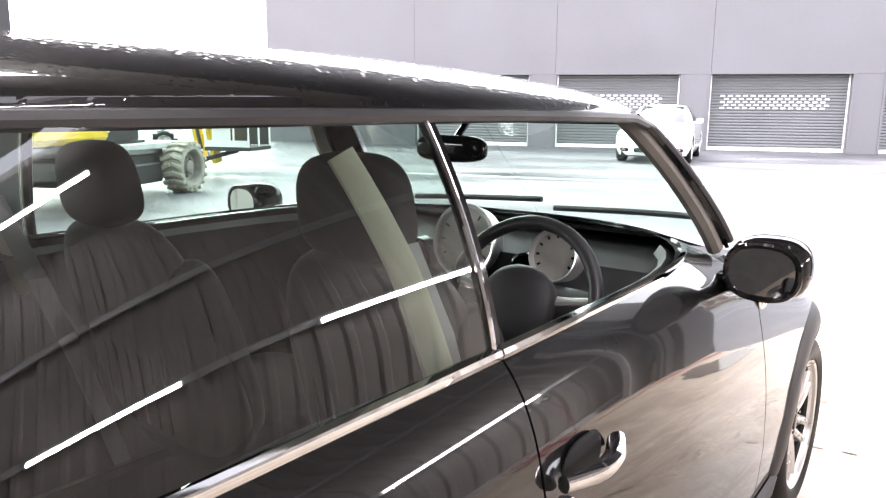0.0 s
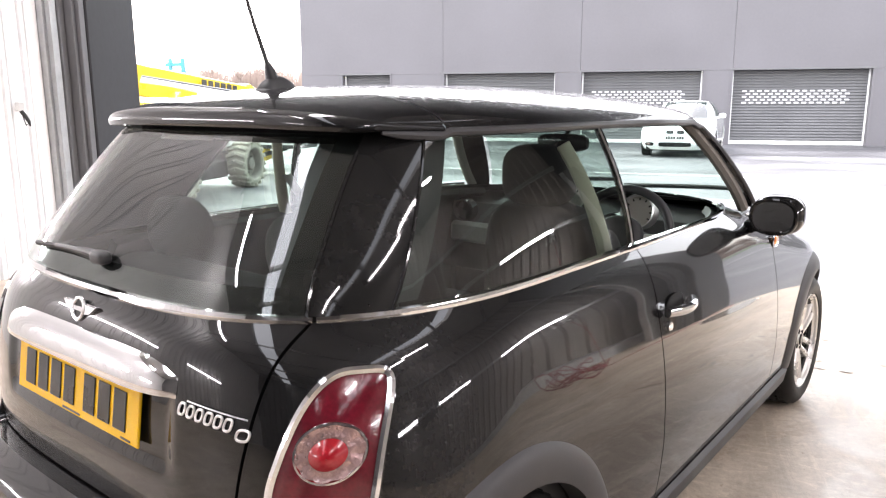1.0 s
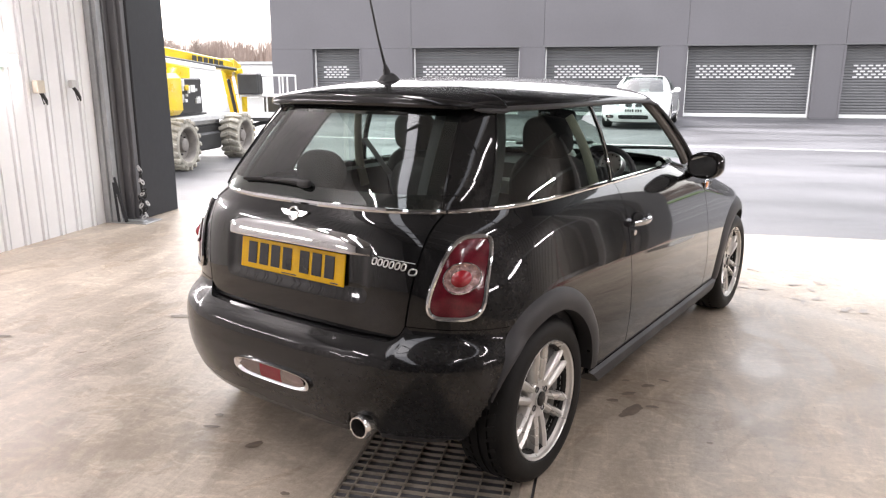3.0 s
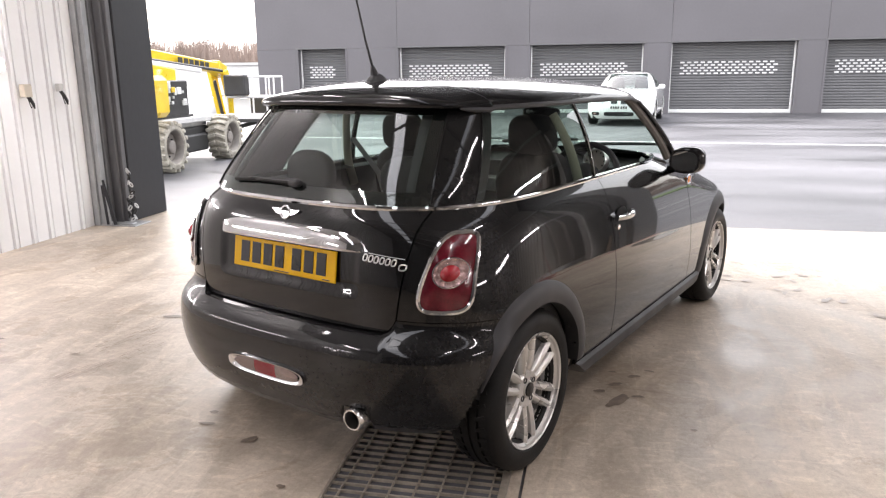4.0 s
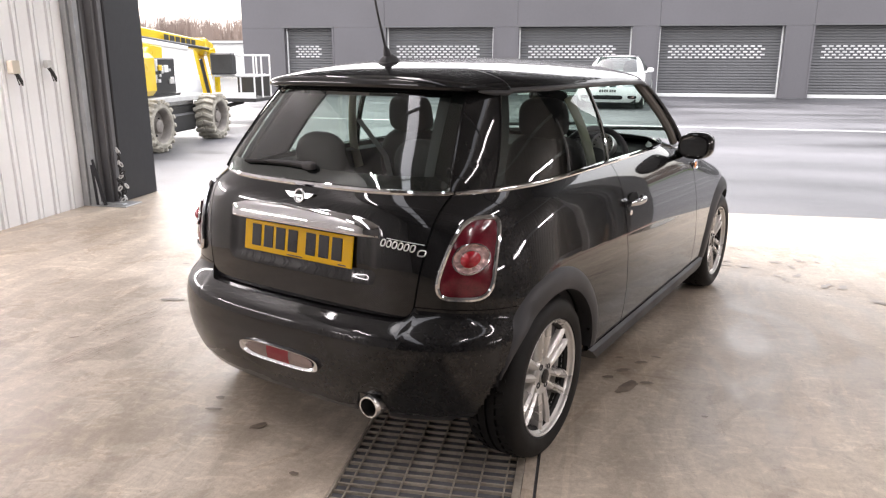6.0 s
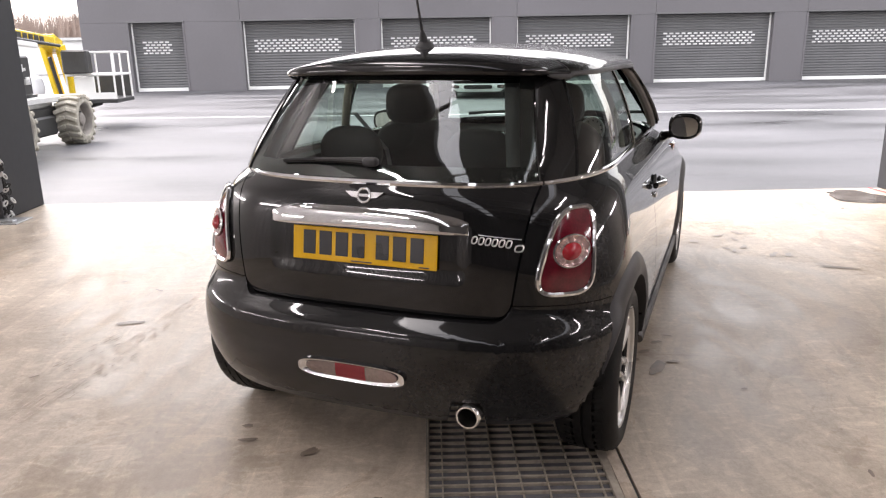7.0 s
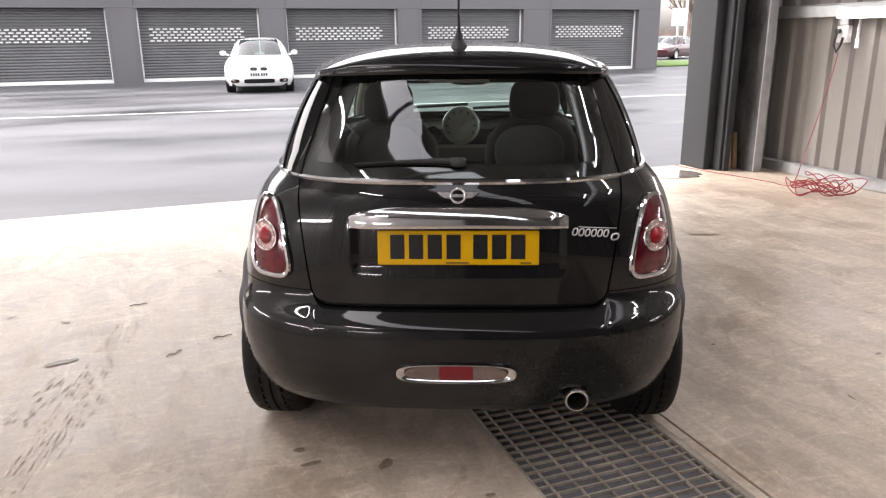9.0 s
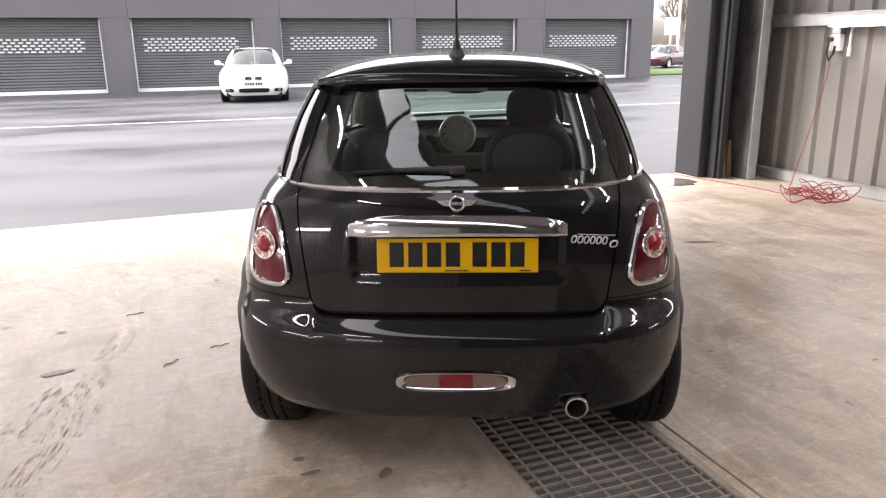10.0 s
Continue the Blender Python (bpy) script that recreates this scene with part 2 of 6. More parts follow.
REAR_SHEET = surface("dark_grey_sheet_cladding", (0.10, 0.098, 0.096), 0.55, vary=0.14, coarse=1.2, bump=0.05)
FACADE = surface("anthracite_cladding", (0.115, 0.110, 0.119), 0.5, vary=0.1, coarse=0.4, fine=12, bump=0.04)
SHUTTER = surface("grey_shutter_steel", (0.122, 0.122, 0.126), 0.45, 0.2, vary=0.12, coarse=0.8, fine=18, bump=0.05)
SHUTTER_WINDOW = surface("pale_vision_slot", (0.62, 0.62, 0.62), 0.3, vary=0.25, coarse=2.0, bump=0.0)
WHITE_METAL = surface("white_painted_metal", (0.75, 0.75, 0.74), 0.4, vary=0.06, bump=0.03)
TUBE = glow("lit_tube", (1.0, 0.955, 0.96), 22.0)
TUBE_WEST = glow("bright_lit_tube", (1.0, 0.955, 0.96), 26.0)
TUBE_HIGH = glow("high_lit_tube", (1.0, 0.955, 0.95), 38.0)


# ---- mesh helpers ----
def mesh_of(name, bm, material, smooth=True):
    bmesh.ops.recalc_face_normals(bm, faces=bm.faces)
    me = bpy.data.meshes.new(name)
    bm.to_mesh(me)
    bm.free()
    for m in material if isinstance(material, (list, tuple)) else (material,):
        me.materials.append(m)
    if smooth:
        me.polygons.foreach_set("use_smooth", [True] * len(me.polygons))
        me.set_sharp_from_angle(angle=radians(38))
    return me


def thing(name, bm, material, label="", category="", group="", kind="", smooth=True, at=None):
    ob = new(name, mesh_of(name, bm, material, smooth))
    if at is not None:
        ob.matrix_world = at
    return tagged(ob, label, category, group, kind)


def part(name, bm, material, parent, label="", smooth=True):
    ob = new(name, mesh_of(name, bm, material, smooth))
    ob.parent = parent
    return tagged(ob, label)


def root(name, label, category, group="", at=None, kind=""):
    ob = new(name)
    ob.empty_display_size = 0.2
    if at is not None:
        ob.matrix_world = at
    return tagged(ob, label, category, group, kind)


def box(bm, x0, y0, z0, x1, y1, z1, bevel=0.0, m=None, seg=1):
    b = bmesh.new()
    bmesh.ops.create_cube(b, size=1)
    for v in b.verts:
        v.co = Vector((x0 + (v.co.x + 0.5) * (x1 - x0), y0 + (v.co.y + 0.5) * (y1 - y0), z0 + (v.co.z + 0.5) * (z1 - z0)))
    if bevel:
        bmesh.ops.bevel(b, geom=b.edges[:], offset=bevel, segments=seg, affect="EDGES", profile=0.5)
    return merge(bm, b, m)


def merge(bm, b, m=None):
    """Adds the mesh b to bm, moved by m."""
    if m is not None:
        b.transform(m)
    made = [bm.verts.new(v.co) for v in b.verts]
    b.verts.index_update()
    for f in b.faces:
        try:
            g = bm.faces.new([made[v.index] for v in f.verts])
            g.material_index = f.material_index
        except ValueError:
            pass
    b.free()
    return bm


def boxes(*rows, bevel=0.0):
    bm = bmesh.new()
    for r in rows:
        box(bm, *r, bevel=bevel)
    return bm


def grid(bm, f, us, vs, loop_u=False, material_index=0):
    """A sheet of quads over f(u, v)."""
    vert = [[bm.verts.new(f(u, v)) for u in us] for v in vs]
    n = len(us)
    for a in range(len(vs) - 1):
        for b in range(n if loop_u else n - 1):
            c = (b + 1) % n
            try:
                bm.faces.new((vert[a][b], vert[a][c], vert[a + 1][c], vert[a + 1][b])).material_index = material_index
            except ValueError:
                pass
    return vert


def lin(a, b, n):
    return [a + (b - a) * i / (n - 1) for i in range(n)]


def tube(bm, pts, r, seg=8, closed=False, squash=1.0):
    """A round bar along pts. r: one radius or one for each point."""
    pts = [Vector(p) for p in pts]
    n = len(pts)
    rings = []
    side = None
    for i, p in enumerate(pts):
        a = pts[(i - 1) % n] if closed or i else pts[i]
        b = pts[(i + 1) % n] if closed or i < n - 1 else pts[i]
        d = (b - a).normalized()
        if side is None:
            side = d.orthogonal().normalized()
        side = (side - d * side.dot(d)).normalized()
        up = d.cross(side)
        rad = r[i] if isinstance(r, (list, tuple)) else r
        rings.append([bm.verts.new(p + (side * math.cos(t) + up * math.sin(t) * squash) * rad) for t in [2 * math.pi * k / seg for k in range(seg)]])
    for i in range(n if closed else n - 1):
        r0, r1 = rings[i], rings[(i + 1) % n]
        for k in range(seg):
            bm.faces.new((r0[k], r0[(k + 1) % seg], r1[(k + 1) % seg], r1[k]))
    if not closed:
        bm.faces.new(rings[0][::-1])
        bm.faces.new(rings[-1])
    return bm


def spun(bm, profile, seg=32, m=None, closed=False):
    """A body turned about the local x axis from rows of (x, radius)."""
    b = bmesh.new()
    rings = [[b.verts.new((x, r * math.cos(2 * math.pi * k / seg), r * math.sin(2 * math.pi * k / seg))) for k in range(seg)] for x, r in profile]
    for i in range(len(rings) - 1 + (1 if closed else 0)):
        r0, r1 = rings[i], rings[(i + 1) % len(rings)]
        for k in range(seg):
            b.faces.new((r0[k], r0[(k + 1) % seg], r1[(k + 1) % seg], r1[k]))
    if not closed:
        for ring, p in ((rings[0], profile[0]), (rings[-1], profile[-1])):
            if p[1] > 1e-5:
                b.faces.new(ring)
    bmesh.ops.remove_doubles(b, verts=b.verts, dist=1e-5)
    return merge(bm, b, m)


def power(v, e):
    return math.copysign(abs(v) ** e, v)


def pillow(bm, c, r, e1=0.5, e2=0.5, m=None, nu=28, nv=16, taper=0.0):
    """A rounded block: a super-ellipsoid about c with radii r; taper narrows it towards the top."""
    b = bmesh.new()

    def f(u, v):
        cz = power(math.sin(v), e1)
        k = power(math.cos(v), e1)
        s = 1 - taper * cz
        return Vector((r[0] * k * power(math.cos(u), e2) * s, r[1] * k * power(math.sin(u), e2) * s, r[2] * cz))

    grid(b, f, [2 * math.pi * i / nu for i in range(nu)], lin(-math.pi / 2, math.pi / 2, nv), loop_u=True)
    bmesh.ops.remove_doubles(b, verts=b.verts, dist=1e-5)
    return merge(bm, b, Matrix.Translation(c) @ (m or Matrix()))


def ease(x, rows):
    """A smooth line through rows of (x, y)."""
    if x <= rows[0][0]:
        return rows[0][1]
    for i in range(len(rows) - 1):
        (a, p), (b, q) = rows[i], rows[i + 1]
        if x <= b:
            before = rows[max(i - 1, 0)]
            after = rows[min(i + 2, len(rows) - 1)]
            m0 = (q - before[1]) / (b - before[0])
            m1 = (after[1] - p) / (after[0] - a)
            h = b - a
            t = (x - a) / h
            return (p * (2 * t**3 - 3 * t**2 + 1) + h * m0 * (t**3 - 2 * t**2 + t) + q * (3 * t**2 - 2 * t**3) + h * m1 * (t**3 - t**2))
    return rows[-1][1]


# ---- the setting ----
DOORSILL = 4.40           # where the garage slab ends
WEST, EAST, SOUTH, TOP = -4.03, 5.30, -9.5, 5.3
FACE = 26.0               # the building across the yard

ground = thing("ground", boxes((-400, -400, -0.30, 400, 400, -0.012)), ASPHALT, "dark grey damp asphalt yard outside the garage", "asphalt", kind="structure", smooth=False)

# the slab has a long drain trench with a grating in it
GX0, GX1, GY0, GY1 = -0.005, 0.642, -6.0, 0.35
slab = boxes((WEST - 0.3, SOUTH - 0.3, -0.25, GX0, DOORSILL, 0.0), (GX1 + 0.052, SOUTH - 0.3, -0.25, EAST + 0.3, DOORSILL, 0.0), (GX1, SOUTH - 0.3, -0.25, GX1 + 0.040, DOORSILL, 0.0), (GX1 + 0.0402, SOUTH - 0.3, -0.25, GX1 + 0.0518, DOORSILL, -0.03),
             (GX0, GY1, -0.25, GX1, DOORSILL, 0.0), (GX0, SOUTH - 0.3, -0.25, GX1, GY0, 0.0), (GX0, GY0, -0.25, GX1, GY1, -0.20))
floor = thing("floor", slab, CONCRETE, "worn beige concrete garage floor with tyre marks and stains", "floor", kind="structure", smooth=False)


def ribbed(bm, length, height, pitch, depth, crown=0.07, slope=0.02, thick=0.03):
    """A standing sheet along +x with upright ribs that come out towards -y."""
    xs = [0.0]
    x = 0.0
    prof = [(0.0, 0.0)]
    while x + pitch < length:
        for dx, d in ((pitch - crown - 2 * slope, 0.0), (pitch - crown - slope, -depth), (pitch - slope, -depth), (pitch, 0.0)):
            prof.append((x + dx, d))
        x += pitch
    prof.append((length, 0.0))
    low = [bm.verts.new((a, b, 0)) for a, b in prof]
    high = [bm.verts.new((a, b, height)) for a, b in prof]
    for i in range(len(prof) - 1):
        bm.faces.new((low[i], low[i + 1], high[i + 1], high[i]))
    return box(bm, 0, 0.002 + 0.001, 0, length, thick + 0.1, height)


def grooved(bm, length, height, pitch):
    """A standing sheet along +x with a narrow raised rib between two grooves at every pitch."""
    prof = [(0.0, 0.0)]
    x = 0.0
    while x + pitch < length:
        prof += [(x + pitch + dx, d) for dx, d in ((-0.084, 0.0), (-0.080, 0.030), (-0.062, 0.030), (-0.058, -0.008), (-0.026, -0.008), (-0.022, 0.030), (-0.004, 0.030), (0.0, 0.0))]
        x += pitch
    prof.append((length, 0.0))
    low = [bm.verts.new((a, b, 0)) for a, b in prof]
    high = [bm.verts.new((a, b, height)) for a, b in prof]
    for i in range(len(prof) - 1):
        bm.faces.new((low[i], low[i + 1], high[i + 1], high[i]))
    return box(bm, 0, 0.036, 0, length, 0.14, height)


wall_west = thing("wall_west", grooved(bmesh.new(), 3.52 - SOUTH, TOP, 0.215), WHITE_SHEET,
                  "white ribbed sheet-metal garage wall", "wall", kind="structure", smooth=False, at=pose(WEST, SOUTH, 0, 0, 0, 90))
wall_east = thing("wall_east", ribbed(bmesh.new(), 3.98 - SOUTH, TOP, 0.25, 0.035, 0.06, 0.03), BEIGE_SHEET,
                  "grey-beige ribbed sheet-metal garage wall", "wall", kind="structure", smooth=False, at=pose(EAST, 3.98, 0, 0, 0, -90))
# back wall is out of view, added dark to keep the car's reflections dark
wall_south = thing("wall_south", ribbed(bmesh.new(), EAST - WEST, TOP, 0.50, 0.035), REAR_SHEET,
                   "dark grey ribbed sheet-metal back wall, added out of view", "wall", kind="structure", smooth=False, at=pose(EAST, SOUTH, 0, 0, 0, 180))
# the ceiling has two long strips of rooflight between purlins
LIGHTS = ((-1.85, -1.15), (2.78, 3.16))
ceiling = thing("ceiling", boxes((WEST - 0.1, SOUTH - 0.1, TOP + 0.003, LIGHTS[0][0], 4.3, TOP + 0.2), (LIGHTS[0][1], SOUTH - 0.1, TOP + 0.003, LIGHTS[1][0], 4.3, TOP + 0.2),
                                 (LIGHTS[1][1], SOUTH - 0.1, TOP + 0.003, EAST + 0.1, 4.3, TOP + 0.2), (LIGHTS[0][0], 2.6, TOP + 0.003, LIGHTS[0][1], 4.3, TOP + 0.2), (LIGHTS[1][0], 2.6, TOP + 0.003, LIGHTS[1][1], 4.3, TOP + 0.2),
                                 *[(WEST, y, TOP - 0.18, EAST, y + 0.07, TOP) for y in (-8.2, -6.4, -4.6, -2.8, -1.0, 0.8, 2.6)]), CEILING_SHEET, "grey sheet-metal garage ceiling with purlins and rooflights", "ceiling", kind="structure", smooth=False)
# lintel is out of view; its height shapes the car's reflections and the daylight
lintel = thing("wall_north", boxes((-4.36, 3.90, 2.95, 5.6, 4.40, TOP)), DARK_SHEET, "dark steel lintel over the garage opening, out of view", "lintel", kind="structure", smooth=False)


def column(name, label, rows, material=DARK_SHEET, bevel=0.006):
    return thing(name, boxes(*rows, bevel=bevel), material, label, "column", kind="structure", smooth=False)


jamb = root("door_frame_west", "dark anthracite steel jamb of the open garage doorway", "door frame", kind="structure")
part("jamb_box", boxes((-4.37, 3.80, 0, -3.775, 4.405, 2.947), bevel=0.01), DARK_SHEET, jamb, smooth=False)
part("guide_rail", boxes((-4.07, 3.625, 0, -3.90, 3.69, 2.947), (-4.07, 3.693, 0, -3.825, 3.73, 2.947), (-3.97, 3.733, 0, -3.79, 3.797, 2.947), bevel=0.005), SHUTTER, jamb, smooth=False)
part("edge_strip", boxes((-4.17, 3.525, 0, -3.97, 3.56, 2.947), (-3.967, 3.55, 0, -3.918, 3.622, 2.947), bevel=0.004), GALV, jamb, "galvanised edge strip", smooth=False)
part("base_plate", boxes((-3.96, 3.52, 0, -3.57, 3.79, 0.012), (-3.93, 3.55, 0.013, -3.62, 3.622, 0.028), bevel=0.003), GALV, jamb, "steel base plate", smooth=False)
jamb = root("door_frame_east", "dark anthracite steel jamb of the open garage doorway", "door frame", kind="structure")
part("jamb_box", boxes((4.49, 4.03, 0, 4.70, 4.44, 2.947), bevel=0.01), DARK_SHEET, jamb, smooth=False)
part("guide_rail", boxes((4.60, 3.91, 0, 4.665, 4.027, 2.947), (4.63, 3.87, 0, 4.705, 3.907, 2.947), bevel=0.006), DARK_SHEET, jamb, smooth=False)
part("jamb_back", boxes((4.703, 4.06, 0, 5.04, 4.25, 2.947), (4.882, 3.711, 0, 4.897, 4.057, 2.947)), SCUFFED, jamb, "scuffed dark steel web", smooth=False)
part("edge_strip", boxes((4.872, 3.69, 0, 4.985, 3.708, 2.947), (5.043, 4.0, 0, 5.60, 4.2, 2.947), bevel=0.004), GALV, jamb, "galvanised edge strip", smooth=False)

# rails along the east wall
for z, h in ((0.0, 0.10), (1.60, 0.115), (3.25, 0.11)):
    thing("wall_rail", boxes((EAST - 0.12, SOUTH, z + 0.004, EAST - 0.042, 3.96, z + h), (EAST - 0.135, SOUTH, z + h + 0.002, EAST - 0.042, 3.96, z + h + 0.012), bevel=0.003),
          GALV, "galvanised steel rail along the ribbed wall", "rail", group="wall rails", smooth=False)


def batten_light(length, label, lit=None):
    """A long white light fitting that lies along +y and shines towards -x."""
    top = root("batten_light", label, "light", group="wall and ceiling lights")
    part("housing", boxes((0.0, 0, -0.05, 0.045, length, 0.05), (-0.055, -0.02, -0.045, -0.001, 0.0, 0.045), (-0.055, length, -0.045, -0.001, length + 0.02, 0.045), bevel=0.004), WHITE_METAL, top, smooth=False)
    b = bmesh.new()
    grid(b, lambda u, v: Vector((-0.005 - 0.045 * math.sin(u), v, 0.042 * math.cos(u))), lin(0, math.pi, 9), (0.002, length - 0.002))
    part("diffuser", b, lit or TUBE, top, "glowing white diffuser")
    return top


first = batten_light(1.5, "lit white batten light on the rail of the ribbed wall")
first.matrix_world = pose(EAST - 0.1802, 1.53, 1.63)
for y in (-1.3, -4.1):
    copy_thing(first, pose(EAST - 0.1802, y, 1.63))
second = batten_light(1.8, "lit white batten light on the white wall", TUBE_WEST)
second.matrix_world = pose(WEST + 0.0792, 2.5, 1.56, 0, 0, 180)
for y in (-0.4, -3.3):
    copy_thing(second, pose(WEST + 0.0792, y, 1.56, 0, 0, 180))
# ceiling lights are out of view; the last two are added as fill
for x, y in ((-3.2, -3.0), (-3.2, 0.6), (3.9, -3.0), (3.7, -1.5), (2.3, -5.0)):
    third = batten_light(1.5, "lit white batten light under the ceiling, out of view", TUBE_HIGH)
    third.matrix_world = pose(x, y, TOP - 0.2255, 0, -90, 0)


# ---- the building across the yard ----
DOORS = [(-11.2, -9.2), (-6.98, -2.75), (-1.78, 2.40), (3.38, 7.68), (8.66, 13.12), (14.43, 18.72)]
HEAD, ENDS, ROOF = 2.53, (-13.0, 19.85), 6.0
hall = root("industrial_building", "long anthracite-clad industrial unit with a row of roller doors", "building")
part("body", boxes((ENDS[0] + 0.1, FACE + 0.45, 0, ENDS[1] - 0.1, FACE + 14, ROOF - 0.1)), DARK, hall, smooth=False)
edges = [ENDS[0]] + [v for d in DOORS for v in d] + [ENDS[1]]
for a, b in zip(edges[0::2], edges[1::2]):
    part("pier", boxes((a, FACE, -0.05, b, FACE + 0.44, HEAD)), FACADE, hall, smooth=False)
seams = [ENDS[0], -7.03, -1.83, 3.36, 8.62, 14.38, ENDS[1]]
for a, b in zip(seams, seams[1:]):
    part("wall_panel", boxes((a + 0.004, FACE, HEAD + 0.003, b - 0.004, FACE + 0.44, ROOF), bevel=0.004), FACADE, hall, smooth=False)
part("end_wall", boxes((ENDS[1] - 0.098, FACE + 0.445, 0, ENDS[1], FACE + 14, ROOF)), FACADE, hall, smooth=False)
part("end_wall", boxes((ENDS[0], FACE + 0.445, 0, ENDS[0] + 0.098, FACE + 14, ROOF)), FACADE, hall, smooth=False)
part("roof", boxes((ENDS[0] - 0.1, FACE - 0.08, ROOF + 0.003, ENDS[1] + 0.1, FACE + 14.1, ROOF + 0.25)), DARK_SHEET, hall, smooth=False)


def roller_door(a, b, number):
    w = b - a
    top = root("door_%d" % number, "closed grey roller shutter door with a band of vision slots", "roller door", group="roller doors across the yard", at=pose(a, FACE, 0), kind="structure")
    bm = bmesh.new()
    rows = []
    z = 0.14
    while z < HEAD:
        rows += [(0.0, z), (-0.022, z + 0.03), (-0.022, z + 0.06), (0.0, z + 0.09)]
        z += 0.1
    grid(bm, lambda u, v: Vector((u, 0.30 + rows[v][0], min(rows[v][1], HEAD))), (0.02, w - 0.02), range(len(rows)))
    part("shutter", bm, SHUTTER, top, smooth=False)
    bm = bmesh.new()
    n = max(4, round((w - 0.9) / 0.235))
    for r in range(5):
        z = 1.40 + 0.1 * r
        for k in range(n):
            x = 0.36 + (w - 0.95) * (k + (0.5 if r % 2 else 0)) / n
            box(bm, x, 0.262, z, x + 0.15, 0.285, z + 0.055, bevel=0.008)
    part("vision_slots", bm, SHUTTER_WINDOW, top, "pale vision slots", smooth=False)
    part("bottom_bar", boxes((0.02, 0.25, 0.0, w - 0.02, 0.33, 0.13), bevel=0.008), WHITE_METAL, top, "white bottom bar", smooth=False)
    for x in (0.0, w - 0.05):
        part("guide", boxes((x, 0.235, 0.0, x + 0.05, 0.30, HEAD - 0.005), bevel=0.004), WHITE_METAL if number != 1 or x == 0 else SHUTTER, top, "pale guide strip", smooth=False)
    part("head_trim", boxes((-0.08, -0.03, HEAD - 0.002, w + 0.08, -0.003, HEAD + 0.06), bevel=0.004), SHUTTER, top, "grey trim over the door", smooth=False)
    part("side_trim", boxes((-0.07, -0.02, 0, -0.003, -0.003, HEAD - 0.004), (w + 0.003, -0.02, 0, w + 0.07, -0.003, HEAD - 0.004)), FACADE, top, smooth=False)
    return top


for i, (a, b) in enumerate(DOORS):
    roller_door(a, b, i + 1)
thing("yard_line", boxes((-20, -0.06, -0.011, 24, 0.06, -0.006)), LINE_PAINT, "worn white line painted across the asphalt yard", "road marking", kind="structure", smooth=False, at=pose(0, 13.85, 0, 0, 0, -4.2))


# ---- the drain grating ----
grating = root("floor_grating", "worn steel bar grating over the drain in the floor", "grating")
GRATE = surface("worn_grating_steel", (0.34, 0.30, 0.245), 0.5, 0.15, vary=0.45, coarse=5, fine=60, bump=0.2, relief=0.001)
for x0, x1 in ((GX0 + 0.002, GX0 + 0.012), (GX1 - 0.03, GX1 - 0.002)):
    part("edge_angle", boxes((x0, GY0, -0.04, x1, GY1, 0.002), bevel=0.002), GRATE, grating, smooth=False)
cross = mesh_of("cross_bar", boxes((GX0 + 0.013, -0.0032, -0.026, GX1 - 0.031, 0.0032, 0.0), bevel=0.001), GRATE, False)
y = GY1 - 0.02
count = 0
while y > GY0 + 0.02:
    if count < 130:
        bar = new("cross_bar", cross)
        bar.parent, bar.location = grating, (0, y, 0)
    count += 1
    y -= 0.046
for k in range(7):
    x = GX0 + 0.055 + k * 0.0885
    part("bearing_bar", boxes((x, GY0, -0.027, x + 0.005, GY1, -0.001)), GRATE, grating, smooth=False)
part("tray", boxes((GX0 + 0.002, GY0 + 0.003, -0.19, GX1 - 0.002, GY1 - 0.003, -0.032)), surface("silted_drain", (0.46, 0.42, 0.33), 0.8, vary=0.45, coarse=9, fine=60, bump=0.4, relief=0.006), grating, "silty drain bed", smooth=False)


# ---- the black hatchback ----
CAR = root("hatchback_car", "glossy black three-door hatchback with alloy wheels and chrome trim", "car", at=pose(-0.017, 0.003, 0, 0, 0, -22.5))


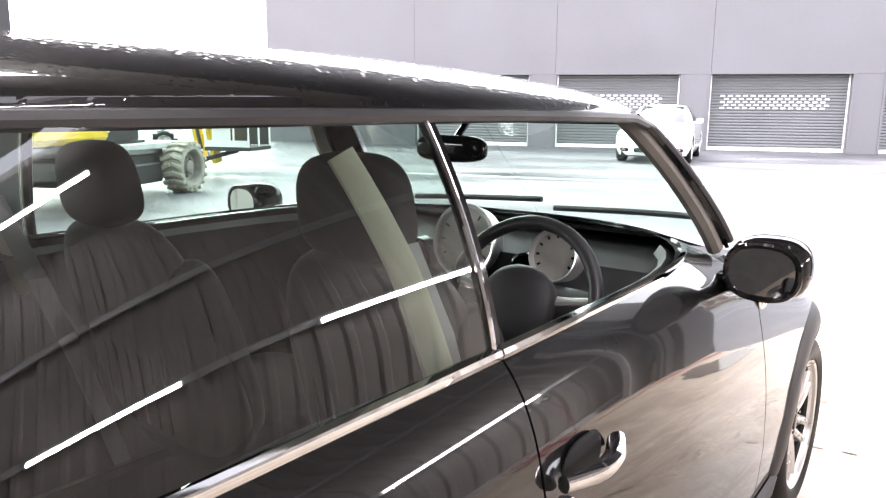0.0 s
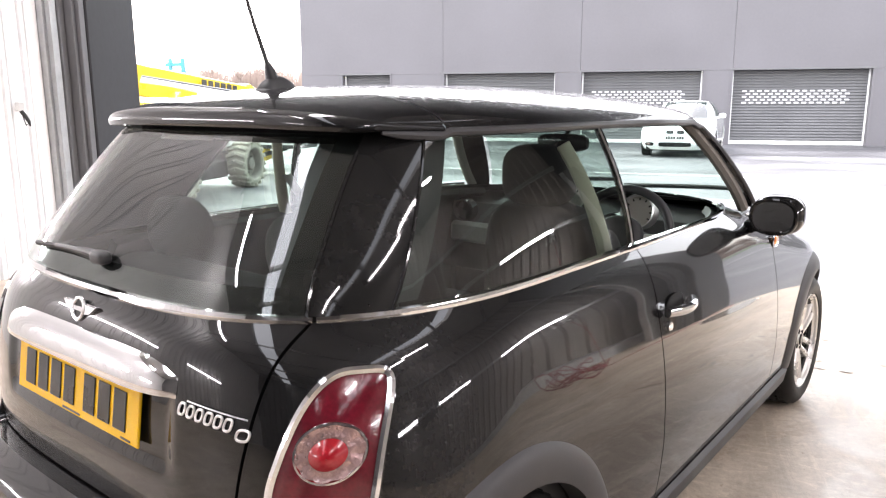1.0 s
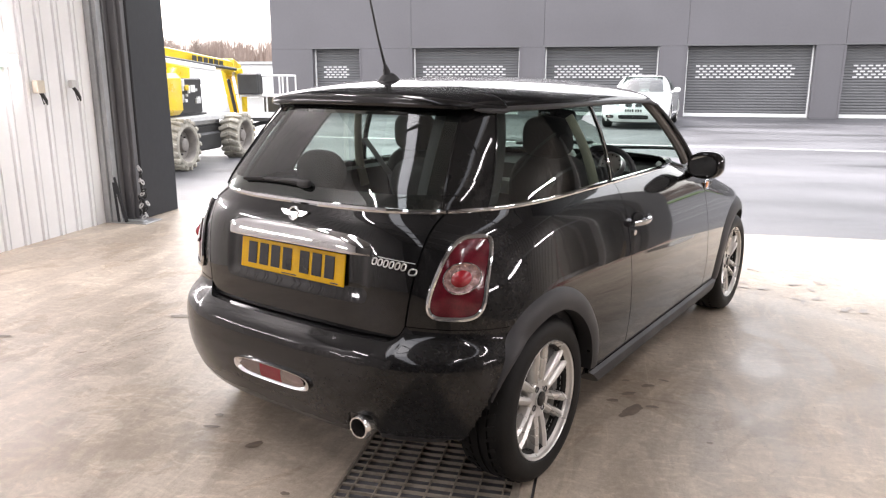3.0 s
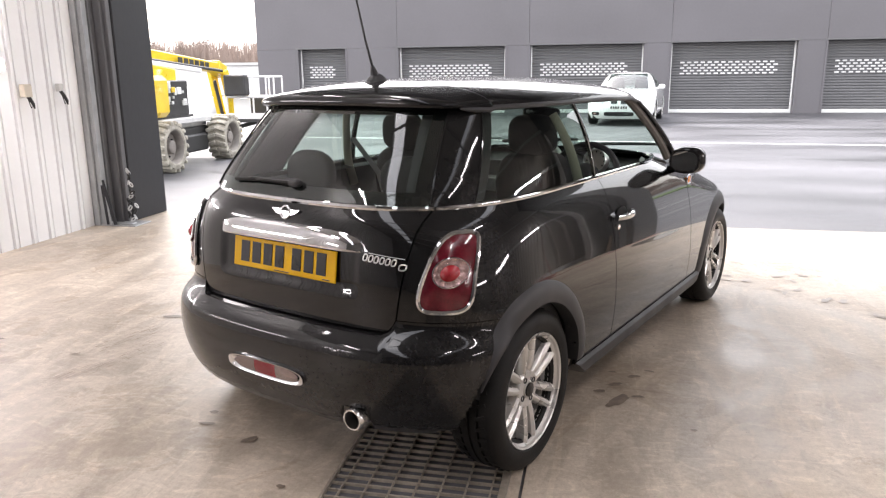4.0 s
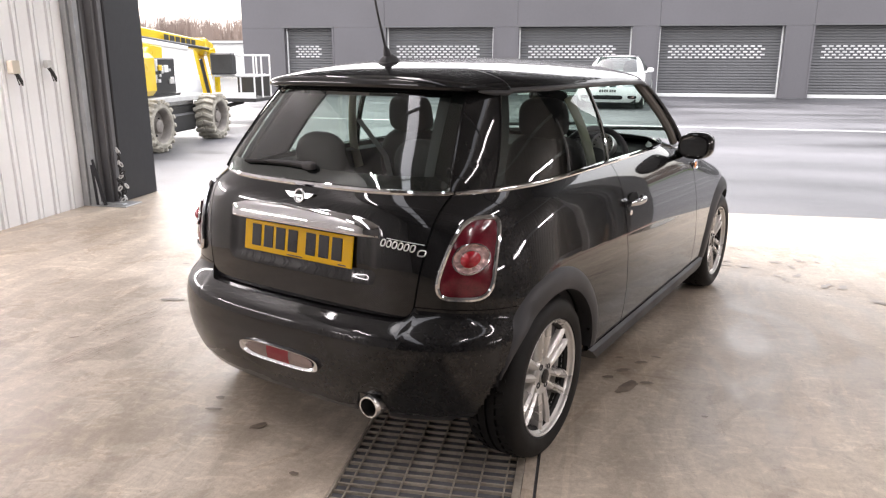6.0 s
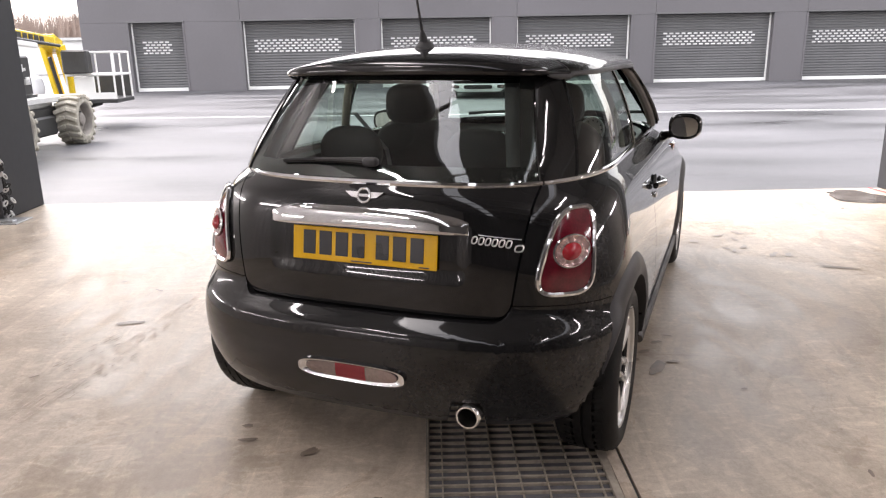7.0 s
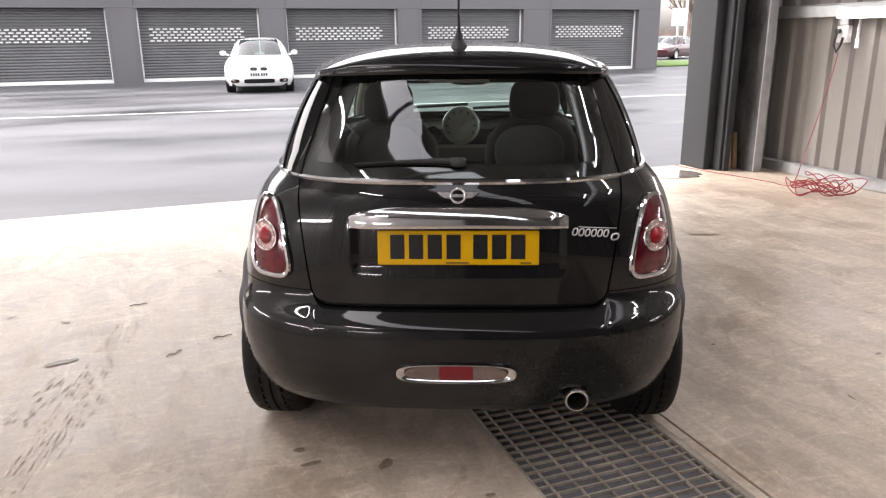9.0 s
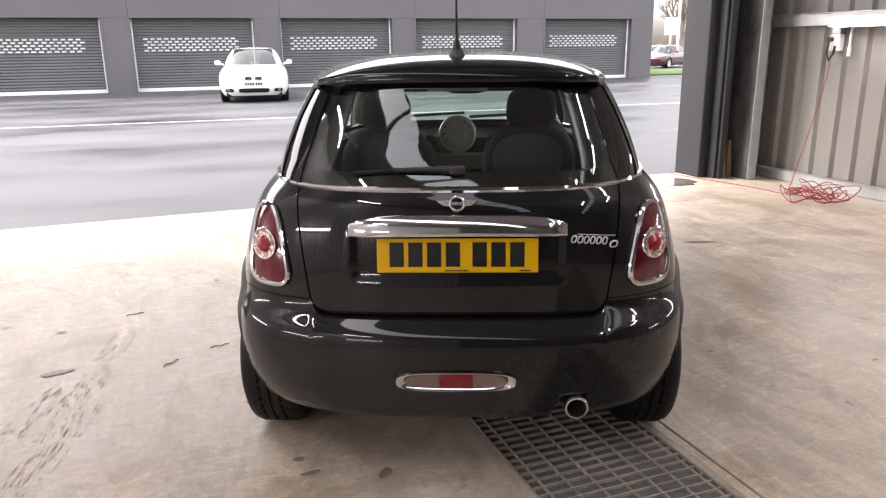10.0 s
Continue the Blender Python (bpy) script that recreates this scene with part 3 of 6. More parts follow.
class Shell:
    """Level outlines of a car body: half width, rear and front by height, with rounded ends."""

    def __init__(self, half, rear, front, dr=0.52, df=0.8, nr=3.0, nf=2.6):
        self.half, self.rear, self.front, self.df, self.nr, self.nf = half, rear, front, df, nr, nf
        self.depth = dr if isinstance(dr, list) else [(0.0, dr), (2.0, dr)]

    def dr(self, z):
        return ease(z, self.depth)

    def point(self, t, z, out=0.0, side=1):
        """t: -1 rear middle, 0 to 1 the flank, 2 front middle."""
        w, r, f = ease(z, self.half) + out, ease(z, self.rear) - out, ease(z, self.front) + out
        dr = self.dr(z)
        cr, cf = r + dr, f - self.df
        if t < 0:
            a = (t + 1) * math.pi / 2
            return Vector((side * w * max(0, math.sin(a)) ** (2 / self.nr), cr - dr * max(0, math.cos(a)) ** (2 / self.nr), z))
        if t > 1:
            a = (2 - t) * math.pi / 2
            return Vector((side * w * max(0, math.sin(a)) ** (2 / self.nf), cf + self.df * max(0, math.cos(a)) ** (2 / self.nf), z))
        return Vector((side * w, cr + (cf - cr) * t, z))

    def at_x(self, x, z):
        """t of the rear outline at that distance from the middle."""
        k = min(1.0, x / ease(z, self.half))
        return math.asin(k ** (self.nr / 2)) / (math.pi / 2) - 1

    def at_y(self, y, z):
        r, f = ease(z, self.rear), ease(z, self.front)
        dr = self.dr(z)
        cr, cf = r + dr, f - self.df
        if y < cr:
            return math.acos(min(1.0, ((cr - y) / dr)) ** (self.nr / 2)) / (math.pi / 2) - 1
        if y > cf:
            return 2 - math.acos(min(1.0, ((y - cf) / self.df)) ** (self.nf / 2)) / (math.pi / 2)
        return (y - cr) / (cf - cr)

    def front_x(self, x, z):
        k = min(1.0, x / ease(z, self.half))
        return 2 - math.asin(k ** (self.nf / 2)) / (math.pi / 2)


def panel(shell, ta, tb, z0, z1, side=1, nu=24, nz=14, out=0.0, thick=0.012, keep=None, both=False, zs=None):
    """A body panel between the columns ta(z) and tb(z), with turned-in edges."""
    bm = bmesh.new()
    zs = zs or lin(z0, z1, nz)
    vert = {}
    if both:
        cols = [(-1, 1 - i / nu) for i in range(nu)] + [(1, i / nu) for i in range(nu + 1)]
    else:
        cols = [(side, i / nu) for i in range(nu + 1)]
    pts = []
    for z in zs:
        a, b = ta(z), tb(z)
        pts.append([shell.point(a + (b - a) * k, z, out, s) for s, k in cols])
    rows = [[bm.verts.new(p) for p in r] for r in pts]
    for i in range(len(rows) - 1):
        for j in range(len(rows[0]) - 1):
            q = (rows[i][j], rows[i][j + 1], rows[i + 1][j + 1], rows[i + 1][j])
            mid = sum((v.co for v in q), Vector()) / 4
            if keep is None or keep(mid):
                bm.faces.new(q)
    for v in [v for v in bm.verts if not v.link_faces]:
        bm.verts.remove(v)
    if keep is not None:
        trim_arches(bm)
    if thick:
        middle = Vector((0, 1.2, 0.7))
        bm.normal_update()
        rim = [e for e in bm.edges if e.is_boundary]
        inner = {}
        for e in rim:
            for v in e.verts:
                if v not in inner:
                    n = v.normal.copy()
                    if n.dot(v.co - middle) < 0:
                        n = -n
                    inner[v] = v.co - n * thick
        made = {v: bm.verts.new(c) for v, c in inner.items()}
        for e in rim:
            a, b = e.verts
            bm.faces.new((a, b, made[b], made[a]))
    return bm


BODY = Shell(half=[(0.17, 0.755), (0.30, 0.795), (0.45, 0.812), (0.54, 0.812), (0.62, 0.809), (0.72, 0.798), (0.82, 0.779), (0.90, 0.760), (0.96, 0.733), (1.003, 0.700)],
             rear=[(0.17, -0.44), (0.30, -0.45), (0.60, -0.462), (0.75, -0.462), (0.88, -0.446), (0.95, -0.428), (1.003, -0.396)],
             front=[(0.17, 3.0), (0.35, 3.08), (0.50, 3.11), (0.64, 3.09), (0.73, 3.0), (0.81, 2.75), (0.88, 2.48), (0.94, 2.22), (1.003, 1.98)], dr=[(0.55, 0.50), (0.80, 0.55), (0.93, 0.63), (1.003, 0.76)], nr=3.1)
BUMPER = Shell(half=[(0.20, 0.70), (0.25, 0.775), (0.33, 0.812), (0.45, 0.828), (0.56, 0.825), (0.63, 0.815)],
               rear=[(0.20, -0.43), (0.245, -0.505), (0.31, -0.54), (0.40, -0.562), (0.50, -0.565), (0.56, -0.552), (0.60, -0.525), (0.63, -0.50)],
               front=[(0.2, 3.1), (0.7, 3.1)], dr=0.60, nr=2.95)
HOUSE = Shell(half=[(0.99, 0.697), (1.05, 0.688), (1.12, 0.672), (1.20, 0.646), (1.28, 0.611), (1.34, 0.580)],
              rear=[(0.99, -0.405), (1.05, -0.366), (1.15, -0.285), (1.25, -0.205), (1.34, -0.128)],
              front=[(0.98, 2.06), (1.05, 1.985), (1.15, 1.87), (1.25, 1.755), (1.34, 1.645)], dr=0.87, df=0.36, nr=3.6, nf=3.2)

AXLES = (0.0, 2.467)
ARCH = 0.352
SILL, BELT = 0.285, 0.998


def gap_x(z):
    return 0.493 + (z - 0.654) * 0.141


def trim_arches(bm):
    """Pulls the stepped edge that is left round each wheel onto a true circle."""
    for v in bm.verts:
        if v.is_boundary:
            for a in AXLES:
                d = Vector((v.co.y - a, v.co.z - 0.30))
                if ARCH - 0.005 < d.length < ARCH + 0.034 and v.co.z > 0.2 and abs(v.co.x) > 0.5:
                    d *= ARCH / d.length
                    v.co.y, v.co.z = a + d.x, 0.30 + d.y


def clear_of_arches(p):
    return all(math.hypot(p.y - a, p.z - 0.30) > ARCH for a in AXLES)


DOOR_R, DOOR_F = 0.722, 1.83
# the inner shell closes the panel gaps; its near-black paints in their shade
inner = panel(BODY, lambda z: -1, lambda z: 2, 0.27, BELT, nu=90, nz=16, out=-0.022, thick=0, both=True,
              keep=lambda p: all(math.hypot(p.y - a, p.z - 0.30) > ARCH + 0.02 for a in AXLES))
part("inner_shell", inner, DARK, CAR, "dark inner body")
def step(v):
    v = max(0.0, min(1.0, v))
    return v * v * (3 - 2 * v)


def recess(x, z):
    """How far the tailgate is dished round the number plate."""
    return 0.010 * step((0.362 - abs(x)) / 0.045) * step((z - 0.69) / 0.055) * step((0.886 - z) / 0.014)


SEAM, CORNER = 0.640, 0.055      # the bumper's top edge beside the tailgate, the tailgate's lower corner radius


def tailgate_side(z):
    """Half width of the tailgate, with rounded lower corners."""
    d = max(0.0, 0.650 - z)
    return gap_x(z) - 0.003 - (CORNER - math.sqrt(max(0.0, CORNER * CORNER - min(d, CORNER) ** 2)))


bm = panel(BODY, lambda z: -1, lambda z: BODY.at_x(tailgate_side(z), z), 0.597, BELT, nu=60, both=True, zs=lin(0.597, 0.66, 14) + lin(0.66, BELT, 62)[1:])
for v in bm.verts:
    v.co.y += recess(v.co.x, v.co.z)
TAILGATE = part("tailgate", bm, PAINT, CAR, "glossy black tailgate")
for s in (1, -1):
    part("quarter_panel", panel(BODY, lambda z: BODY.at_x(gap_x(z) + 0.003, z), lambda z: BODY.at_y(DOOR_R - 0.0025, z), SILL, BELT, s, nu=70,
                                zs=lin(SILL, SEAM + 0.003, 22) + lin(SEAM + 0.003, BELT, 24)[1:], keep=lambda p: clear_of_arches(p) and (p.y > 0.0 or p.z > SEAM + 0.003)), PAINT, CAR)
    door = part("door", panel(BODY, lambda z: BODY.at_y(DOOR_R + 0.0025, z), lambda z: BODY.at_y(DOOR_F - 0.05 * (z - 0.6) - 0.0025, z), SILL, BELT, s, nu=36, nz=30), PAINT, CAR, "glossy black car door")
    part("front_wing", panel(BODY, lambda z: BODY.at_y(DOOR_F - 0.05 * (z - 0.6) + 0.0025, z), lambda z: 1.55, SILL, 0.93, s, nu=50, nz=40, keep=clear_of_arches), PAINT, CAR)
part("bonnet", panel(BODY, lambda z: 1.551, lambda z: 2, 0.62, BELT, nu=24, nz=30, keep=None, both=True), PAINT, CAR)
part("front_bumper", panel(BODY, lambda z: 1.5515, lambda z: 2, 0.2, 0.617, nu=24, nz=16, both=True), PAINT, CAR)


# rear bumper: it turns in to the tailgate, and rises beside it to the seam under the tail lights
def bumper_top(x):
    x = abs(x)
    x0 = gap_x(0.645) - CORNER
    if x < x0:
        return 0.591
    if x < x0 + CORNER * 0.99:
        return min(SEAM - 0.001, 0.646 - math.sqrt(CORNER * CORNER - (x - x0) ** 2))
    return SEAM


def bumper_foot(x):
    """Lower edge, with the notch over the exhaust."""
    d = abs(x - 0.387)
    return 0.252 + 0.094 * step((0.066 - d) / 0.022)


def bumper_point(t, k, s):
    x = BUMPER.point(t, 0.5).x * s
    top, foot = bumper_top(x), bumper_foot(x)
    z = foot + (top - foot) * k
    p = BUMPER.point(t, z, 0, s)
    w = step((z - 0.545) / (SEAM - 0.545))
    return p.lerp(BODY.point(t, z, 0.0, s), w)


bm = bmesh.new()
end = BUMPER.at_y(-0.02, 0.45)
ks = lin(0, 0.80, 24) + lin(0.80, 1.0, 16)[1:]
cols = [(-1, t) for t in lin(end, -1, 81)[:-1]] + [(1, t) for t in lin(-1, end, 81)]
vert = [[bm.verts.new(bumper_point(t, k, s)) for s, t in cols] for k in ks]
for i in range(len(ks) - 1):
    for j in range(len(cols) - 1):
        q = (vert[i][j], vert[i][j + 1], vert[i + 1][j + 1], vert[i + 1][j])
        mid = sum((v.co for v in q), Vector()) / 4
        if math.hypot(mid.y, mid.z - 0.30) > ARCH:
            bm.faces.new(q)
for v in [v for v in bm.verts if not v.link_faces]:
    bm.verts.remove(v)
trim_arches(bm)
rim = [e for e in bm.edges if e.is_boundary]
edge = {v: bm.verts.new(v.co) for e in rim for v in e.verts}
turned = {v: bm.verts.new(v.co + Vector((-0.012 * v.co.x, 0.014 + 0.061 * step((0.50 - abs(v.co.x)) / 0.08) * (v.co.z > 0.5), 0.0 if v.co.z > 0.5 else 0.004))) for v in edge}
for e in rim:
    a, b = e.verts
    bm.faces.new((edge[a], edge[b], turned[b], turned[a]))
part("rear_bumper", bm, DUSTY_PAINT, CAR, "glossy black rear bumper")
# wheel arch cladding and sills
def bumper_x(y, z):
    """Half width of the rear bumper at that place on its flank."""
    lo, hi = -0.9, end
    for _ in range(24):
        t = (lo + hi) / 2
        x = BUMPER.point(t, 0.5).x
        k = max(0.0, min(1.0, (z - bumper_foot(-x)) / (bumper_top(x) - bumper_foot(-x))))
        p = bumper_point(t, k, -1)
        lo, hi = (t, hi) if p.y < y else (lo, t)
    return abs(p.x)


for s in (1, -1):
    for ya in AXLES:
        bm = bmesh.new()

        def arch(u, v, ya=ya, s=s):
            fade = step((math.degrees(u) - 108) / 52) * (ya == 0.0)
            r = 0.338 + 0.085 * v * (1 - 0.93 * fade)
            y, z = ya + r * math.cos(u), 0.300 + r * math.sin(u)
            z = max(z, 0.20)
            zz = min(max(z, 0.2), 0.97)
            x = abs(BODY.point(BODY.at_y(y, zz), zz).x)
            if y < -0.05 and z < SEAM:
                x = bumper_x(y, z)
            lip = 0.019 * math.sin(math.pi * min(1, 0.25 + v * 0.75)) ** 0.6 * (1 - 0.6 * fade)
            return Vector((s * (min(x, 0.814) + lip - 0.004), y, z))

        begin, stop = (radians(2), radians(161)) if ya == 0.0 else (radians(-14), radians(183))
        grid(bm, arch, lin(begin, stop, 44), lin(0, 1, 8))
        grid(bm, lambda u, v: arch(u, 0) + Vector((-s * 0.055 * v, 0, 0)), lin(begin, stop, 44), (0, 1))
        part("arch_cladding", bm, PLASTIC, CAR, "matt black plastic wheel arch trim")
        bm = bmesh.new()
        grid(bm, lambda u, v: Vector((s * (0.76 - 0.24 * v), ya + 0.345 * math.cos(u), 0.30 + 0.345 * math.sin(u))), lin(radians(0), radians(165), 30), lin(0, 1, 3))
        grid(bm, lambda u, v: Vector((s * 0.52, ya + 0.345 * v * math.cos(u), max(0.25, 0.30 + 0.345 * v * math.sin(u)))), lin(0, 2 * math.pi, 30), lin(0.02, 1, 4))
        part("wheel_housing", bm, DARK, CAR)
    bm = bmesh.new()
    prof = [(0.70, 0.212), (0.765, 0.210), (0.795, 0.220), (0.808, 0.243), (0.808, 0.278), (0.796, 0.292)]
    def sill_point(u, v):
        x, z = prof[v]
        cut = 1.3 * (0.292 - z)
        return Vector((s * x, (0.352 + cut) * (1 - u) + (2.10 - cut) * u, z))

    grid(bm, sill_point, lin(0, 1, 12), range(len(prof)))
    for u in (0, 1):
        bm.faces.new([bm.verts.new(sill_point(u, v)) for v in range(len(prof))])
    part("sill", bm, PLASTIC, CAR, "matt black plastic sill")
part("underbody", boxes((-0.60, -0.30, 0.20, 0.60, 2.95, 0.27), (-0.30, -0.43, 0.262, 0.30, -0.303, 0.30), bevel=0.02), DARK, CAR)


# chrome belt strip all the way round the rear and the flanks
def belt(shell, t0, z, out, h, s):
    bm = bmesh.new()
    prof = [(-0.006, -h), (out * 0.7, -h * 0.8), (out, 0), (out * 0.7, h * 0.8), (-0.006, h)]
    grid(bm, lambda u, v: BODY.point(u, z, 0, s) + (BODY.point(u, z, 0.02, s) - BODY.point(u, z, 0, s)).normalized() * prof[v][0] + Vector((0, 0, prof[v][1])), t0, range(5))
    return bm


BZ = 1.002
for s in (1, -1):
    g = BODY.at_x(gap_x(BZ), BZ)
    d = BODY.at_y(DOOR_R, BZ)
    part("belt_strip", belt(BODY, lin(g + 0.004, d - 0.002, 40), BZ, 0.009, 0.009, s), CHROME, CAR, "chrome belt strip")
    part("belt_strip", belt(BODY, lin(d + 0.002, BODY.at_y(1.70, BZ), 20), BZ, 0.009, 0.009, s), CHROME, CAR, "chrome belt strip")
bm = bmesh.new()
for s in (1, -1):
    b = belt(BODY, lin(-1, BODY.at_x(gap_x(BZ), BZ) - 0.004, 24), BZ, 0.010, 0.010, s)
    merge(bm, b)
part("tailgate_strip", bm, CHROME, CAR, "chrome strip under the rear window")


# ---- greenhouse ----
def rear_edge(z):
    return 0.540 - (z - 1.0) * 0.27


def quarter_rear(z):
    return -0.158 + (z - 1.0) * 0.70


def pillar_b(z):
    return 0.724 - (z - 1.0) * 0.08


def pillar_a(z):
    return 1.84 - (z - 0.98) * 0.94


G0, G1 = 1.008, 1.325
def frame_patch(shell, ta, tb, z0, z1, s, both=False, nu=10, out=0.0):
    return panel(shell, ta, tb, z0, z1, s, nu=nu, nz=14, out=out, thick=0.010, both=both)


part("rear_window", panel(HOUSE, lambda z: -1, lambda z: HOUSE.at_x(rear_edge(z) - 0.004, z), G0, 1.318, nu=24, nz=16, thick=0.004, both=True), GLASS_DARK, CAR, "tinted rear window")
# header over the rear window, under the spoiler
part("window_header", panel(HOUSE, lambda z: -1, lambda z: HOUSE.at_x(rear_edge(z) + 0.02, z), 1.310, 1.338, nu=20, nz=5, out=-0.011, thick=0.02, both=True), GLOSS_BLACK, CAR, "black header over the rear window")
# painted band round the rear window
def inset_band(shell, ta, tb, z0, z1, inset_t, inset_z0, inset_z1, s):
    bm = bmesh.new()
    zs, ks = lin(z0, z1, 15), lin(0, 1, 24)

    def f(k, z):
        a, b = ta(z), tb(z)
        return shell.point(a + (b - a) * k, z, -0.005, s)

    for i in range(len(zs) - 1):
        for j in range(len(ks) - 1):
            zm, km = (zs[i] + zs[i + 1]) / 2, (ks[j] + ks[j + 1]) / 2
            if km > 1 - inset_t or zm < z0 + inset_z0 or zm > z1 - inset_z1:
                bm.faces.new([bm.verts.new(f(k, z)) for k, z in ((ks[j], zs[i]), (ks[j + 1], zs[i]), (ks[j + 1], zs[i + 1]), (ks[j], zs[i + 1]))])
    bmesh.ops.remove_doubles(bm, verts=bm.verts, dist=1e-4)
    return bm


bm = bmesh.new()
for s in (1, -1):
    merge(bm, inset_band(HOUSE, lambda z: -1, lambda z: HOUSE.at_x(rear_edge(z), z), G0, 1.318, 0.16, 0.045, 0.011, s))
part("window_border", bm, GLOSS_BLACK, CAR, "black border printed on the rear window")
for s in (1, -1):
    part("pillar_c", frame_patch(HOUSE, lambda z: HOUSE.at_x(rear_edge(z), z), lambda z: HOUSE.at_y(quarter_rear(z), z), G0, G1, s, nu=16), GLOSS_BLACK, CAR, "gloss black rear pillar")
    part("quarter_window", frame_patch(HOUSE, lambda z: HOUSE.at_y(quarter_rear(z) + 0.003, z), lambda z: HOUSE.at_y(pillar_b(z) - 0.012, z), G0, G1, s, nu=24), GLASS_SIDE, CAR, "dark tinted rear side window")
    post = part("pillar_b", frame_patch(HOUSE, lambda z: HOUSE.at_y(pillar_b(z) - 0.011, z), lambda z: HOUSE.at_y(pillar_b(z) + 0.012, z), G0, G1, s, nu=2, out=0.001), GLOSS_BLACK, CAR, "black middle pillar")
    bm = bmesh.new()
    tube(bm, [HOUSE.point(HOUSE.at_y(pillar_b(z) - 0.008, z), z, 0.003, s) for z in lin(G0, 1.315, 10)], 0.0045, 6)
    part("edge_trim", bm, CHROME, post, "bright edge of the rear side window")
    # thin gloss beads added along the glass edges to catch highlight lines
    bm = bmesh.new()
    tube(bm, [HOUSE.point(HOUSE.at_y(quarter_rear(z), z), z, 0.002, s) for z in lin(G0, 1.315, 10)], 0.0035, 6)
    part("edge_bead", bm, GLOSS_BLACK, CAR, "gloss black bead on the edge of the rear side window")
    bm = bmesh.new()
    tube(bm, [HOUSE.point(HOUSE.at_x(rear_edge(z), z), z, 0.001, s) for z in lin(G0, 1.315, 10)], 0.004, 6)
    part("tailgate_bead", bm, GLOSS_BLACK, CAR, "gloss black bead on the edge of the tailgate glass")
    part("pillar_a", frame_patch(HOUSE, lambda z: HOUSE.at_y(pillar_a(z), z), lambda z: HOUSE.front_x(0.62 - (z - 1.0) * 0.50, z), 0.985, G1, s, nu=10), PAINT, CAR, "black windscreen pillar")
for s in (1, -1):
    part("pillar_lining", frame_patch(HOUSE, lambda z: HOUSE.at_x(rear_edge(z) - 0.075, z), lambda z: HOUSE.at_y(quarter_rear(z) + 0.05 if s == 1 else 0.13 + (z - 1.0) * 0.75, z), G0, G1, s, nu=20, out=-0.035), TRIM, CAR, "charcoal lining of the rear pillar")
part("door_window", frame_patch(HOUSE, lambda z: HOUSE.at_y(pillar_b(z) + 0.014, z), lambda z: HOUSE.at_y(pillar_a(z) - 0.004, z), G0, G1, -1, nu=20), GLASS_CAR, CAR, "closed tinted door window")
part("windscreen", panel(HOUSE, lambda z: HOUSE.front_x(0.62 - (z - 1.0) * 0.50, z), lambda z: 2, 0.985, 1.32, nu=24, nz=14, thick=0.004, both=True), GLASS_SCREEN, CAR, "green tinted windscreen")

# roof with the spoiler that carries on over the rear window
RE, RF = -0.185, 1.655


def roof_half(y):
    w = 0.592
    if y < 0.75:
        return w * max(0.0, 1 - ((0.75 - y) / (0.75 - RE + 0.0001)) ** 3.3) ** (1 / 3.3)
    if y > 1.05:
        return w * max(0.0, 1 - ((y - 1.05) / (RF - 1.05)) ** 4.5) ** (1 / 4.5)
    return w


def roof_top(u, y, lift=0.0):
    crown = ease(y, [(-0.19, 1.362), (-0.10, 1.388), (0.0, 1.405), (0.1, 1.415), (0.2, 1.421), (0.3, 1.425), (0.5, 1.430), (0.8, 1.431), (1.2, 1.418), (1.48, 1.388), (1.655, 1.340)])
    edge = ease(y, [(-0.19, 1.326), (0.1, 1.332), (0.8, 1.335), (1.4, 1.328), (1.655, 1.318)])
    return Vector((u * roof_half(y), y, edge + (crown - edge) * max(0.0, 1 - abs(u) ** 2.4) ** 0.6 + lift))


def roof_mesh(y0, y1, n):
    bm = bmesh.new()
    ys = [y0 + (y1 - y0) * (0.5 - 0.5 * math.cos(math.pi * k / (n - 1))) for k in range(n)]
    grid(bm, lambda u, y: roof_top(u, y), [math.sin(a) for a in lin(-math.pi / 2, math.pi / 2, 41)], ys)
    bmesh.ops.remove_doubles(bm, verts=bm.verts, dist=1e-4)
    bm.normal_update()
    rim = [e for e in bm.edges if e.is_boundary and abs(e.verts[0].co.y - y1) + abs(e.verts[1].co.y - y1) > 0.004 or e.is_boundary and y1 > 1]
    rim = [e for e in rim if y0 < 0 or abs(e.verts[0].co.y - y0) + abs(e.verts[1].co.y - y0) > 0.004]
    rings = [{} for _ in range(5)]
    for e in rim:
        for v in e.verts:
            if v not in rings[0]:
                c = v.co.copy()
                back = step((0.16 - c.y) / 0.26)
                away = Vector((c.x, (c.y - 0.55) * 0.6, 0)).normalized()
                rings[0][v] = v
                for ring, (o, d) in zip(rings[1:], ((0.004, 0.005), (0.005, 0.013), (0.001, 0.020), (-0.012, 0.024))):
                    p = c + away * o - Vector((0, 0, d * (1 + 0.9 * back)))
                    ring[v] = bm.verts.new(p)
    for e in rim:
        a, b = e.verts
        for p, q in zip(rings, rings[1:]):
            try:
                bm.faces.new((p[a], p[b], q[b], q[a]))
            except ValueError:
                pass
    return bm


part("roof", roof_mesh(0.112, RF - 0.001, 36), WET_PAINT, CAR, "glossy black roof dotted with water drops")


def spoiler_point(u, v):
    """u across, v from the roof (0) to the rear lip (1)."""
    front = roof_top(u, 0.109)
    lip = Vector((0.490 * u, -0.152 + 0.040 * u * u + 0.060 * abs(u) ** 8, 1.366 - 0.022 * abs(u) ** 3))
    p = front.lerp(lip, v)
    p.z = front.z + (lip.z - front.z) * (0.50 * v + 0.30 * v * v + 0.20 * v ** 6)
    return p


bm = bmesh.new()
